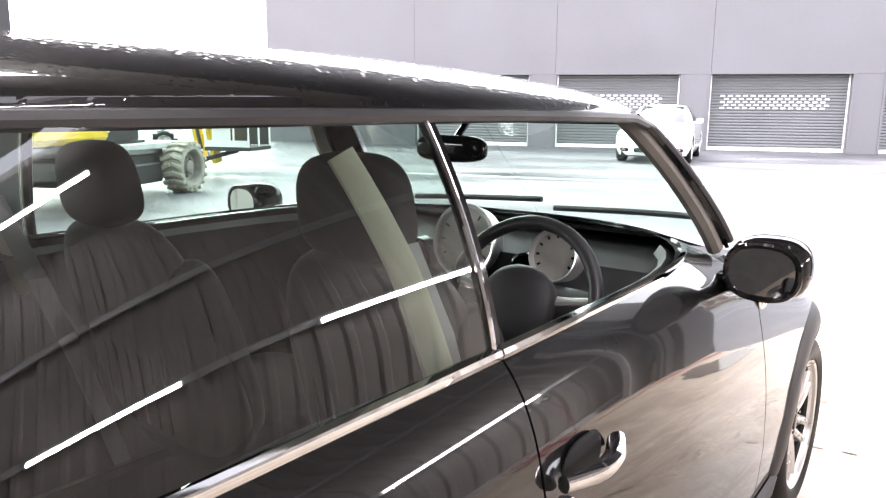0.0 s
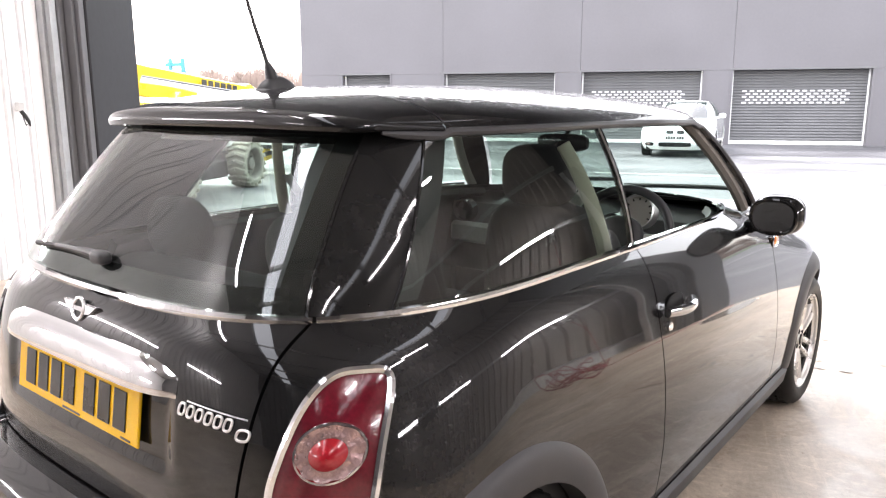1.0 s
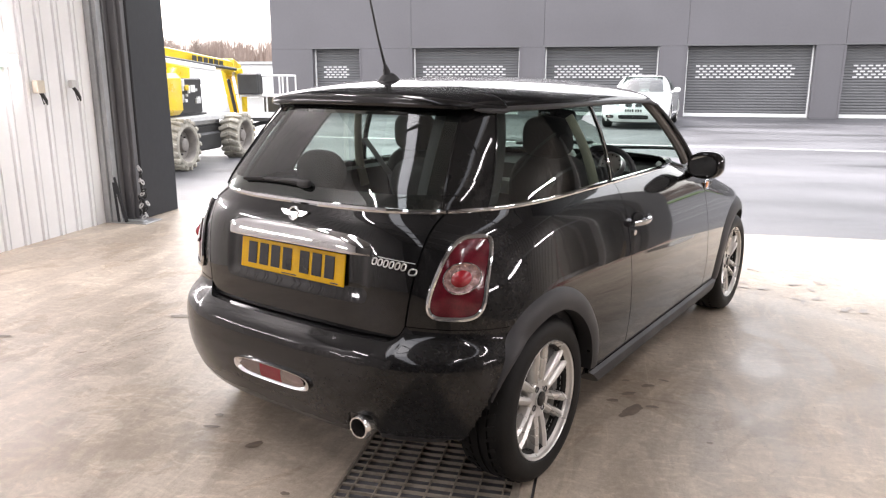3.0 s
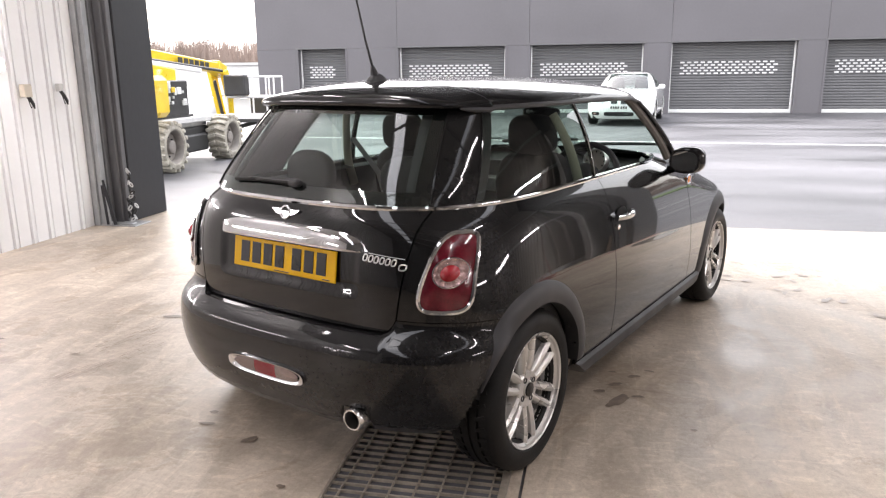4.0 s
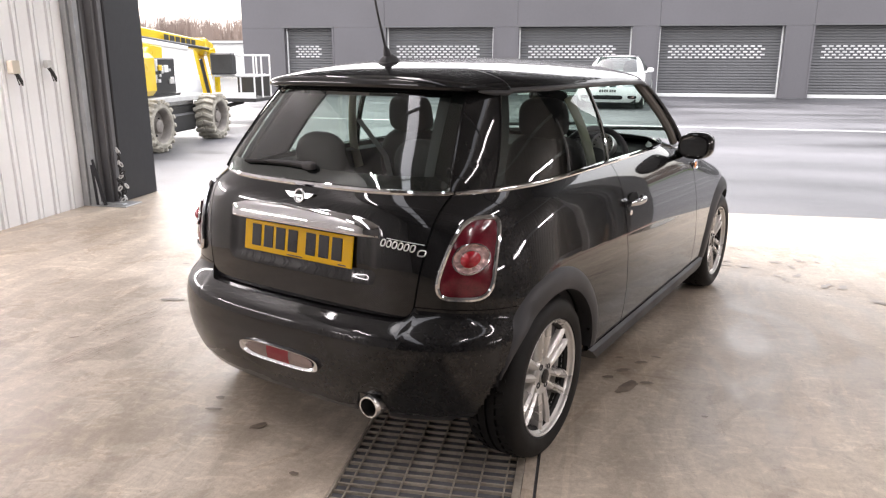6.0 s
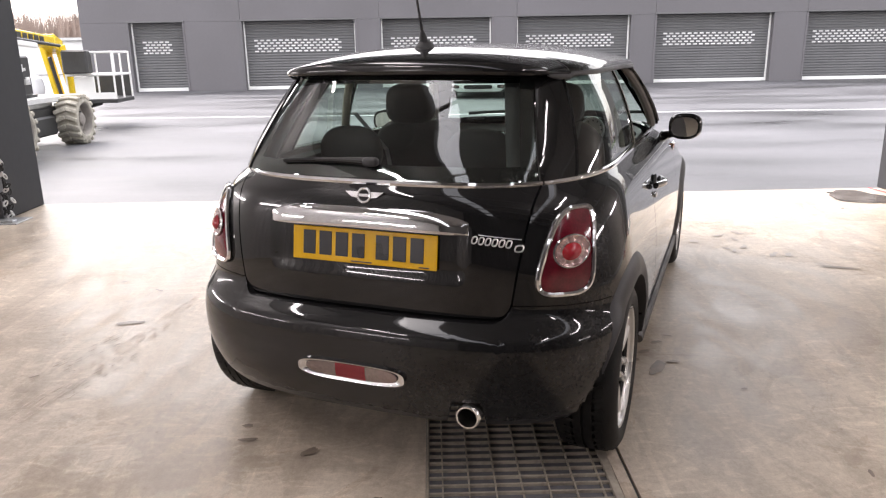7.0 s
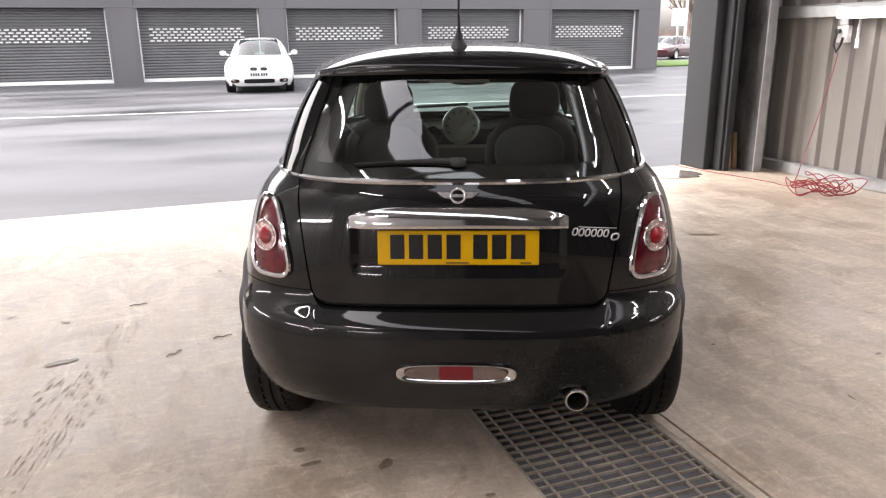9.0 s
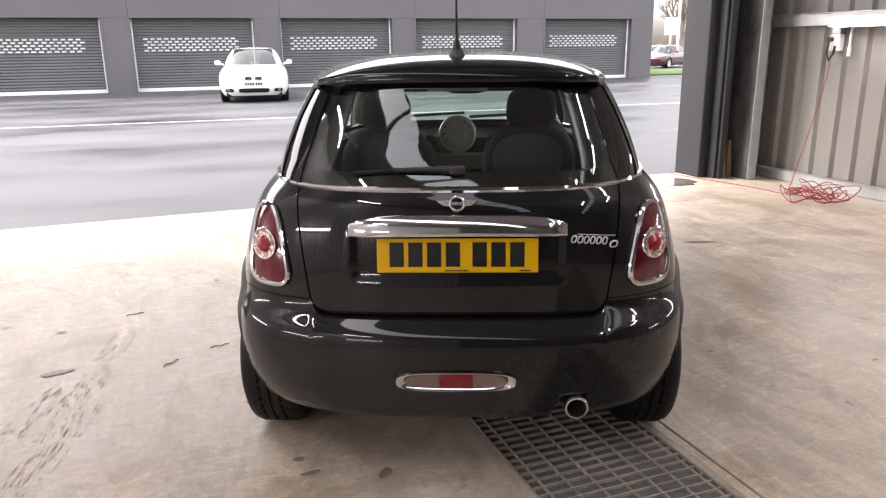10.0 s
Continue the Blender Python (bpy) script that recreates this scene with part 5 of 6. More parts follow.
for x in (-0.56, 0.58, -0.19, 0.20):
    bm = bmesh.new()
    spun(bm, [(-0.03, 0.055), (0.012, 0.055), (0.016, 0.048), (0.0, 0.042), (-0.01, 0.0)], 24, Matrix.Translation((x, 1.645, 0.885)) @ Matrix.Rotation(radians(-90), 4, "Z"))
    part("air_vent", bm, GLOSS_BLACK, CAR, "round air vent")
WHEEL_M = Matrix.Translation((0.398, 1.27, 0.914)) @ Matrix.Rotation(radians(-26), 4, "X")
bm = bmesh.new()
tube(bm, [(0.183 * math.cos(a), 0, 0.183 * math.sin(a)) for a in lin(0, 2 * math.pi, 49)[:-1]], 0.016, 10, closed=True)
bm.transform(WHEEL_M)
steer = part("steering_wheel", bm, PLASTIC, CAR, "black leather steering wheel")
bm = bmesh.new()
pillow(bm, (0, -0.002, -0.008), (0.094, 0.040, 0.088), 0.9, 0.9)
bm.transform(WHEEL_M)
part("wheel_hub", bm, TRIM, steer, "black airbag hub")
for a in (8, 172, 250, 290):
    bm = bmesh.new()
    tube(bm, [(r * math.cos(radians(a)), 0.012 * (0.18 - r) / 0.12, r * math.sin(radians(a))) for r in (0.06, 0.12, 0.18)], [0.02, 0.013, 0.012], 8, squash=0.6)
    bm.transform(WHEEL_M)
    part("wheel_spoke", bm, ALLOY if a < 200 else PLASTIC, steer)
bm = bmesh.new()
tube(bm, [(0.395, 1.29, 0.91), (0.395, 1.66, 0.80)], 0.05, 12)
part("steering_column", bm, TRIM, CAR)
bm = bmesh.new()
pillow(bm, (0.03, 1.51, 1.225), (0.115, 0.022, 0.036), 0.6, 0.6)
tube(bm, [(0.03, 1.52, 1.24), (0.03, 1.60, 1.31)], 0.010, 8)
part("inside_mirror", bm, GLOSS_BLACK, CAR, "black inside mirror")


def seat(name, x, front, label):
    base = part(name, (lambda b: (pillow(b, (x, front + 0.02, 0.52), (0.235, 0.27, 0.085), 0.6, 0.5), b)[1])(bmesh.new()), CLOTH, CAR, label)
    lean = Matrix.Rotation(radians(18), 4, "X")
    bm = bmesh.new()
    pillow(bm, (x, front - 0.27, 0.79), (0.235, 0.075, 0.31), 0.55, 0.6, lean, taper=0.12, nu=36, nv=24)
    for d in (-1, 1):
        pillow(bm, (x + d * 0.185, front - 0.235, 0.76), (0.045, 0.085, 0.25), 0.6, 0.8, lean)
    part("backrest", bm, CLOTH, base, "ribbed charcoal backrest")
    bm = bmesh.new()
    pillow(bm, (x, front - 0.375, 1.165), (0.118, 0.055, 0.092), 0.6, 0.65, Matrix.Rotation(radians(8), 4, "X"), nu=36, nv=24, taper=0.06)
    part("headrest", bm, CLOTH, base, "rounded headrest")
    for d in (-0.05, 0.05):
        bm = bmesh.new()
        tube(bm, [(x + d, front - 0.365, 1.02), (x + d, front - 0.37, 1.12)], 0.007, 6)
        part("headrest_post", bm, CHROME, base)
    for k in range(-3, 4):
        bm = bmesh.new()
        tube(bm, [(x + k * 0.048, front - 0.345 - 0.10 * (h - 0.8), h) for h in lin(0.60, 1.0, 6)], 0.004, 5)
        part("seam", bm, TRIM, base)
    return base


seat("front_seat", 0.34, 1.19, "charcoal cloth driver's seat")
seat("front_seat", -0.345, 1.10, "charcoal cloth passenger seat")
rear = part("rear_bench", (lambda b: (pillow(b, (0, 0.18, 0.52), (0.56, 0.24, 0.09), 0.4, 0.4), pillow(b, (0, -0.03, 0.74), (0.56, 0.07, 0.25), 0.4, 0.4, Matrix.Rotation(radians(18), 4, "X")), b)[2])(bmesh.new()), CLOTH, CAR, "charcoal cloth rear bench")
for x in (-0.255, 0.255):
    bm = bmesh.new()
    pillow(bm, (x, -0.03, 1.045), (0.128, 0.05, 0.095), 0.85, 0.8)
    part("headrest", bm, CLOTH, rear, "low rounded headrest")
part("parcel_shelf", boxes((-0.56, -0.34, 0.90, 0.56, -0.14, 0.915), bevel=0.004), TRIM, CAR)
BELT_MAT = surface("seat_belt_web", (0.32, 0.32, 0.325), 0.6, fine=500, bump=0.3, relief=0.0005)
for s in (1, -1):
    bm = bmesh.new()
    prof = [Vector((s * 0.590, 0.66, 1.15)), Vector((s * 0.595, 0.74, 1.0)), Vector((s * 0.60, 0.81, 0.8)), Vector((s * 0.605, 0.91, 0.5))]
    if s == -1:
        prof = [Vector((-0.575, 0.60, 1.13)), Vector((-0.42, 0.612, 0.96)), Vector((-0.42, 0.690, 0.74)), Vector((-0.45, 0.785, 0.45))]
    grid(bm, lambda u, v: prof[v] + Vector((0, u, 0)), (-0.022, 0.022), range(4))
    part("seat_belt", bm, BELT_MAT, CAR, "grey seat belt")


# ---- other vehicles ----
WHITE_PAINT = surface("white_car_paint", (0.80, 0.80, 0.80), 0.15, vary=0.04, bump=0.0, coat=1.0, spread=0.05)
RED_PAINT = surface("dark_red_car_paint", (0.065, 0.018, 0.022), 0.2, vary=0.1, bump=0.0, coat=1.0)
SILVER_PAINT = surface("silver_car_paint", (0.55, 0.55, 0.56), 0.25, 0.5, vary=0.05, bump=0.0, coat=1.0)
LAMP_GLASS = surface("headlight_glass", (0.45, 0.46, 0.48), 0.12, 0.3, vary=0.4, coarse=9, bump=0.0, coat=1.0)


def saloon(at, paint, label, group="", nose_detail=True):
    """A parked car, nose towards its own -y, in metres from the middle of its front edge."""
    car = root("parked_car", label, "car", group, at)
    low = Shell(half=[(0.18, 0.82), (0.35, 0.885), (0.55, 0.895), (0.72, 0.88), (0.86, 0.83), (0.93, 0.78)],
                rear=[(0.18, 0.10), (0.30, 0.015), (0.50, 0.0), (0.64, 0.05), (0.73, 0.22), (0.82, 0.72), (0.90, 1.22), (0.93, 1.42)],
                front=[(0.18, 4.42), (0.40, 4.56), (0.70, 4.55), (0.86, 4.45), (0.93, 4.1)], dr=0.75, df=0.6, nr=3.0, nf=3.0)
    top = Shell(half=[(0.92, 0.785), (1.10, 0.72), (1.25, 0.64), (1.34, 0.56), (1.38, 0.42)],
                rear=[(0.92, 1.35), (1.10, 1.62), (1.25, 1.88), (1.34, 2.10), (1.38, 2.45)],
                front=[(0.92, 4.15), (1.10, 3.85), (1.25, 3.55), (1.34, 3.30), (1.38, 2.95)], dr=0.55, df=0.6, nr=2.8, nf=2.8)

    def keep(p):
        return all(math.hypot(p.y - a, p.z - 0.32) > 0.36 for a in (0.78, 3.53)) or abs(p.x) < 0.6

    part("body", panel(low, lambda z: -1, lambda z: 2, 0.18, 0.928, nu=80, nz=26, both=True, keep=keep), paint, car)
    part("underbody", boxes((-0.7, 0.2, 0.16, 0.7, 4.3, 0.5)), DARK, car)
    part("roof", panel(top, lambda z: -1, lambda z: 2, 1.335, 1.38, nu=40, nz=5, both=True, thick=0), paint, car)
    bm = bmesh.new()
    grid(bm, lambda u, v: Vector((0.42 * u * (1 - abs(v) ** 3.0) ** 0.33, 2.70 + 0.252 * v, 1.380 + 0.012 * (1 - u * u) * (1 - v * v))), lin(-1, 1, 15), lin(-1, 1, 11))
    part("roof_panel", bm, paint, car)
    part("windscreen", panel(top, lambda z: -1, lambda z: top.at_x(0.62 - (z - 0.93) * 0.28, z), 0.92, 1.335, nu=20, nz=10, both=True, thick=0), GLASS_CAR, car)
    part("rear_screen", panel(top, lambda z: 1.55, lambda z: 2, 0.92, 1.335, nu=20, nz=10, both=True, thick=0), GLASS_DARK, car)
    for s in (1, -1):
        part("front_pillar", panel(top, lambda z: top.at_x(0.62 - (z - 0.93) * 0.28, z), lambda z: top.at_y(1.80 + (z - 0.93) * 1.3, z), 0.92, 1.336, s, nu=8, nz=8), paint, car)
        part("side_window", panel(top, lambda z: top.at_y(1.80 + (z - 0.93) * 1.3, z), lambda z: 1.30, 0.92, 1.335, s, nu=24, nz=8, thick=0), GLASS_DARK, car)
        part("rear_pillar", panel(top, lambda z: 1.30, lambda z: 1.55, 0.92, 1.336, s, nu=8, nz=8), paint, car)
        bm = bmesh.new()
        pillow(bm, (s * 0.955, 1.62, 0.985), (0.085, 0.06, 0.065), 0.7, 0.7)
        tube(bm, [(s * 0.80, 1.64, 0.93), (s * 0.90, 1.63, 0.955)], 0.025, 8)
        part("door_mirror", bm, paint, car)
        for yc in (0.78, 3.53):
            rim = part("wheel", (lambda b: (spun(b, [(-0.18, 0.20), (0.0, 0.205), (0.01, 0.225), (-0.02, 0.19), (-0.03, 0.06), (-0.02, 0.0)], 28), b)[1])(bmesh.new()), ALLOY, car, "silver alloy wheel")
            rim.matrix_basis = pose(s * 0.865, yc, 0.315, 0, 0, 0 if s == 1 else 180)
            bm = bmesh.new()
            spun(bm, [(0.004, 0.222), (0.012, 0.25), (0.006, 0.29), (-0.02, 0.314), (-0.19, 0.314), (-0.215, 0.29), (-0.21, 0.22)], 36, closed=True)
            part("tyre", bm, RUBBER, rim, "black tyre")
    for x in (0.37, -0.37):
        bm = bmesh.new()
        pillow(bm, (x, 2.45, 0.85), (0.24, 0.12, 0.40), 0.6, 0.6)
        part("seat", bm, CLOTH, car)
    if not nose_detail:
        return car

    def spot(x, z, out):
        return low.point(low.at_x(abs(x), z), z, out, 1 if x >= 0 else -1)

    def patch(name, x0, x1, z0, z1, mat, out, lb, e=0.6, slant=0.0):
        bm = bmesh.new()
        cx, cz, hx, hz = (x0 + x1) / 2, (z0 + z1) / 2, (x1 - x0) / 2, (z1 - z0) / 2
        grid(bm, lambda a, k: spot(cx + hx * k * power(math.cos(a), e), cz + hz * k * power(math.sin(a), e) + slant * hx * k * power(math.cos(a), e), out), lin(0, 2 * math.pi, 37)[:-1], lin(0.03, 1, 6), loop_u=True)
        return part(name, bm, mat, car, lb)

    for s in (1, -1):
        a, b = sorted((s * 0.035, s * 0.215))
        patch("grille", a, b, 0.565, 0.655, GLOSS_BLACK, 0.006, "dark kidney-shaped grille")
        bm = bmesh.new()
        tube(bm, [spot((a + b) / 2 + 0.092 * power(math.cos(t), 0.6), 0.61 + 0.047 * power(math.sin(t), 0.6), 0.008) for t in lin(0, 2 * math.pi, 33)[:-1]], 0.008, 6, closed=True)
        part("grille_frame", bm, CHROME, car)
        a, b = sorted((s * 0.36, s * 0.72))
        patch("headlight", a, b, 0.585, 0.675, LAMP_GLASS, 0.006, "clear headlight", 0.6, s * 0.10)
        a, b = sorted((s * 0.50, s * 0.72))
        patch("fog_light", a, b, 0.27, 0.36, GLOSS_BLACK, 0.006, "fog light in a dark recess")
        bm = bmesh.new()
        pillow(bm, spot(s * 0.61, 0.315, 0.01), (0.05, 0.01, 0.03), 0.8, 0.8)
        part("fog_lens", bm, CLEAR_LENS, car)
    patch("air_intake", -0.38, 0.38, 0.255, 0.365, GLOSS_BLACK, 0.006, "dark lower air intake", 0.35)
    plate = patch("number_plate", -0.26, 0.26, 0.425, 0.525, WHITE_METAL, 0.010, "white number plate with dark bars", 0.15)
    for k in range(7):
        x = -0.21 + k * 0.059 + (0.02 if k > 3 else 0)
        bm = bmesh.new()
        grid(bm, lambda u, v: spot(x + u * 0.042, 0.442 + v * 0.066, 0.0145), (0, 1), (0, 1))
        part("black_bar", bm, BLACK_INK, plate, smooth=False)
    return car


saloon(pose(1.42, 18.85, -0.012, 0, 0, -8) @ Matrix.Scale(1.09, 4), WHITE_PAINT, "white saloon car parked on the yard before the roller doors")
saloon(pose(27.6, 36.6, -0.012, 0, 0, -62), RED_PAINT, "dark red car parked beyond the grass verge", nose_detail=False)
saloon(pose(30.5, 41.5, -0.012, 0, 0, -62), SILVER_PAINT, "silver car parked far off beyond the verge", nose_detail=False)
saloon(pose(-15.4, 17.6, -0.012, 0, 0, -78), WHITE_PAINT, "white car parked behind the boom lift", nose_detail=False)

# ---- the boom lift ----
YELLOW = surface("yellow_machine_paint", (0.72, 0.50, 0.012), 0.35, vary=0.15, coarse=3, bump=0.03, coat=0.3)
TYRE_GREY = surface("dusty_foam_tyre", (0.34, 0.32, 0.27), 0.85, vary=0.4, coarse=8, fine=60, bump=0.3, relief=0.003)
PALE_GREY = surface("pale_grey_machine_paint", (0.55, 0.55, 0.54), 0.5, vary=0.15, coarse=5)
RIM_GREY = surface("dull_wheel_steel", (0.22, 0.20, 0.18), 0.6, vary=0.3, coarse=6)
MACHINE_BLACK = surface("black_machine_steel", (0.03, 0.03, 0.03), 0.5, vary=0.4, coarse=4)
lift = root("boom_lift", "yellow articulated boom lift with pale chunky tyres", "boom lift", at=pose(-5.60, 7.60, -0.012, 0, 0, 2.5))
LY = 2.05                 # wheelbase
part("chassis", boxes((-1.55, -0.25, 0.34, -0.38, LY + 0.25, 0.62), (-1.75, 0.30, 0.20, -0.30, LY - 0.35, 0.50), bevel=0.03), MACHINE_BLACK, lift, "black chassis", smooth=False)
part("deck", boxes((-1.65, -0.1, 0.70, -0.30, LY + 0.15, 0.80), (-1.5, 0.2, 0.622, -0.45, LY - 0.1, 0.698), bevel=0.015), PALE_GREY, lift, "pale grey deck", smooth=False)
for yw in (0.0, LY):
    for x, turn in ((0.0, 0), (-1.95, 180)):
        hub = part("wheel", (lambda b: (spun(b, [(-0.25, 0.20), (-0.02, 0.255), (0.0, 0.262), (-0.015, 0.245), (-0.12, 0.225), (-0.13, 0.12), (-0.05, 0.10), (-0.03, 0.07), (-0.03, 0.0)], 28), b)[1])(bmesh.new()), RIM_GREY, lift, "dull grey steel wheel")
        hub.matrix_basis = pose(x, yw, 0.40, 0, 0, turn)
        bm = bmesh.new()
        spun(bm, [(-0.01, 0.255), (0.012, 0.285), (0.005, 0.34), (-0.03, 0.365), (-0.29, 0.365), (-0.33, 0.34), (-0.33, 0.25)], 40, closed=True)
        tyre = part("tyre", bm, TYRE_GREY, hub, "dusty pale foam-filled tyre")
        bm = bmesh.new()
        for k in range(18):
            for d in (0, 1):
                box(bm, 0.0, -0.035, 0.335, 0.19, 0.035, 0.402, bevel=0.012, m=Matrix.Rotation(2 * math.pi * (k + 0.5 * d) / 18, 4, "X") @ Matrix.Translation((-0.165 if d == 0 else -0.345, 0, 0)) @ Matrix.Rotation(radians(18 if d else -18), 4, "Z"))
        tagged(part("tread", bm, TYRE_GREY, hub, smooth=False), kind="stuff")
        for k in range(8):
            bm = bmesh.new()
            spun(bm, [(-0.13, 0.016), (-0.105, 0.016), (-0.10, 0.0)], 6, Matrix.Rotation(k * math.pi / 4, 4, "X") @ Matrix.Translation((0, 0, 0.15)))
            part("wheel_nut", bm, MACHINE_BLACK, hub, smooth=False)
part("turret", boxes((-1.75, -1.10, 0.84, -0.28, 0.50, 1.50), bevel=0.08), YELLOW, lift, "rounded yellow counterweight cover", smooth=False)
part("turret_table", boxes((-1.5, -0.6, 0.802, -0.45, 1.5, 0.838)), MACHINE_BLACK, lift, smooth=False)
bay = part("engine_bay", boxes((-1.6, 0.505, 0.84, -0.42, 1.32, 1.42), bevel=0.02), MACHINE_BLACK, lift, "open black engine bay", smooth=False)
random.seed(5)
for k in range(14):
    y0, z0 = random.uniform(0.53, 1.15), random.uniform(0.88, 1.30)
    part("engine_piece", boxes((-0.42, y0, z0, -0.39, y0 + random.uniform(0.05, 0.15), z0 + random.uniform(0.04, 0.12)), bevel=0.006), random.choice((WHITE_METAL, PALE_GREY, YELLOW, WHITE_METAL)), bay, smooth=False)


def beam(bm, a, b, w, h, bevel=0.02):
    a, b = Vector(a), Vector(b)
    d = b - a
    m = Matrix.Translation(a) @ d.to_track_quat("Y", "Z").to_matrix().to_4x4()
    return box(bm, -w / 2, 0, -h / 2, w / 2, d.length, h / 2, bevel=bevel, m=m)


def lift_beam(name, a, b, w, h, mat, label=""):
    return part(name, beam(bmesh.new(), a, b, w, h), mat, lift, label, smooth=False)


lift_beam("lower_boom", (-1.05, -0.4, 1.72), (-1.15, 2.1, 1.50), 0.20, 0.24, YELLOW, "yellow lower boom")
lift_beam("riser", (-0.95, 1.25, 1.55), (-1.0, 1.70, 1.02), 0.18, 0.20, YELLOW, "yellow riser link")
lift_beam("riser", (-0.9, -0.1, 1.50), (-0.95, 0.25, 1.95), 0.22, 0.28, YELLOW, "yellow riser link")
boom = lift_beam("upper_boom", (-1.15, -0.55, 1.98), (-1.66, 5.05, 1.66), 0.22, 0.22, YELLOW, "long yellow upper boom")
lift_beam("boom_tube", (-1.00, 0.2, 1.78), (-1.20, 3.3, 1.60), 0.10, 0.10, WHITE_METAL, "white inner boom tube")
lift_beam("hose_track", (-0.98, 0.0, 1.84), (-1.25, 4.4, 1.60), 0.05, 0.06, MACHINE_BLACK, "black hose track")
for k in range(6):
    y0 = 2.6 + k * 0.26
    part("dark_bar", beam(bmesh.new(), (-1.255 - 0.0237 * k, y0, 1.80 - 0.0146 * k), (-1.271 - 0.0237 * k, y0 + 0.18, 1.79 - 0.0146 * k), 0.012, 0.10, 0.002), MACHINE_BLACK, boom, smooth=False)
lift_beam("boom_head", (-1.64, 4.80, 1.70), (-1.74, 5.36, 1.58), 0.26, 0.28, YELLOW, "yellow boom head")
for d in (-0.11, 0.12):
    lift_beam("jib", (-1.74 + d * 1.3, 5.15, 1.62), (-1.66 + d * 1.3, 5.48, 0.20), 0.13, 0.20, YELLOW, "yellow jib arm")
lift_beam("jib_cylinder", (-1.74, 4.98, 1.40), (-1.66, 5.16, 0.45), 0.07, 0.07, MACHINE_BLACK, "black jib cylinder")
lift_beam("jib_link", (-1.64, 5.22, 0.28), (-1.0, 5.45, 0.46), 0.09, 0.09, MACHINE_BLACK, "black basket link")
cage = part("basket", boxes((-1.50, 4.98, 0.47, -0.52, 5.97, 0.55), bevel=0.01), MACHINE_BLACK, lift, "basket floor with black edge", smooth=False)
X0, X1, Y0, Y1 = -1.48, -0.54, 5.0, 5.95
for z in (1.03, 1.47):
    for a, b in (((X0, Y0), (X1, Y0)), ((X1, Y0), (X1, Y1)), ((X1, Y1), (X0, Y1)), ((X0, Y1), (X0, Y0))):
        bm = bmesh.new()
        tube(bm, [(*a, z), (*b, z)], 0.022, 8)
        part("rail", bm, WHITE_METAL, cage, "white basket rail")
for x, y in ((X0, Y0), (X1, Y0), (X1, Y1), (X0, Y1), (-0.86, Y0), (-0.86, Y1), (X1, 5.45)):
    bm = bmesh.new()
    tube(bm, [(x, y, 0.55), (x, y, 1.47)], 0.020, 8)
    part("post", bm, WHITE_METAL, cage, "white basket post")
# added black sheet that stands in for the dark area behind the basket
part("dark_backing", boxes((-1.46, 5.93, 0.56, -0.56, 5.945, 1.02)), MACHINE_BLACK, cage, "black sheet added for the dark area behind the basket", smooth=False)
part("control_box", boxes((-1.45, 4.80, 1.06, -0.95, 5.06, 1.52), bevel=0.03), MACHINE_BLACK, cage, "black control box", smooth=False)
part("toe_board", boxes((X0, Y0 - 0.035, 0.552, X1, Y0 - 0.025, 0.68)), WHITE_METAL, cage, "pale toe board", smooth=False)
part("manual_box", boxes((-1.35, 5.03, 0.66, -0.95, 5.06, 1.0), bevel=0.01), WHITE_METAL, cage, "white document box", smooth=False)

# ---- distance ----
GRASS = surface("grass", (0.10, 0.17, 0.035), 0.9, vary=0.5, coarse=2, fine=40, bump=0.5, relief=0.02)
# distance haze is put into the scrub's colour, paler than the bark
BRUSH = surface("hazy_brush", (0.30, 0.235, 0.20), 0.9, vary=0.35, coarse=0.4, bump=0.2)
BARK = surface("bare_branches", (0.17, 0.13, 0.11), 0.9, vary=0.3, coarse=3, bump=0.2)
thing("grass_verge", boxes((20.8, 27.6, -0.012, 60, 33.0, 0.06), bevel=0.03), GRASS, "green grass verge at the end of the yard", "grass", kind="structure", smooth=False)


def bare_tree(seed, height, label, group):
    rng = random.Random(seed)
    top = root("bare_tree", label, "tree", group)
    trunk, twigs = bmesh.new(), bmesh.new()

    def grow(p, d, length, r, depth):
        q = p + d * length
        bend = p + d * length * 0.5 + Vector((rng.uniform(-1, 1), rng.uniform(-1, 1), 0)) * length * 0.06
        tube(trunk if depth < 2 else twigs, [p, bend, q], [r, r * 0.8, r * 0.6] if depth < 2 else [r * 1.5, r * 1.3, r], 6 if depth < 2 else 3)
        if depth == 4:
            return
        for k in range(4 if depth else 6):
            side = Vector((rng.uniform(-1, 1), rng.uniform(-1, 1), rng.uniform(0.05, 0.7)))
            start = p + (q - p) * rng.uniform(0.45, 1.0)
            grow(start, (d * 0.75 + side * 0.75).normalized(), length * rng.uniform(0.5, 0.72), r * 0.48, depth + 1)

    grow(Vector((0, 0, 0)), Vector((0, 0, 1)), height * 0.36, height * 0.022, 0)
    part("trunk", trunk, BARK, top)
    part("crown", twigs, BARK, top, "bare brown twigs")
    return top


tree_a = bare_tree(3, 10.5, "bare leafless tree far beyond the yard", "far trees")
tree_a.matrix_world = pose(-52, 92, 0)
tree_b = bare_tree(8, 9.0, "bare leafless tree far beyond the yard", "far trees")
tree_b.matrix_world = pose(-56, 97, 0)
rng = random.Random(11)
for k in range(26):
    copy_thing((tree_a, tree_b)[k % 2], pose(-44 - k * 1.45 + rng.uniform(-0.7, 0.7), 90 + rng.uniform(-5, 14), -0.5 + rng.uniform(0, 0.5), 0, 0, rng.uniform(0, 360)))
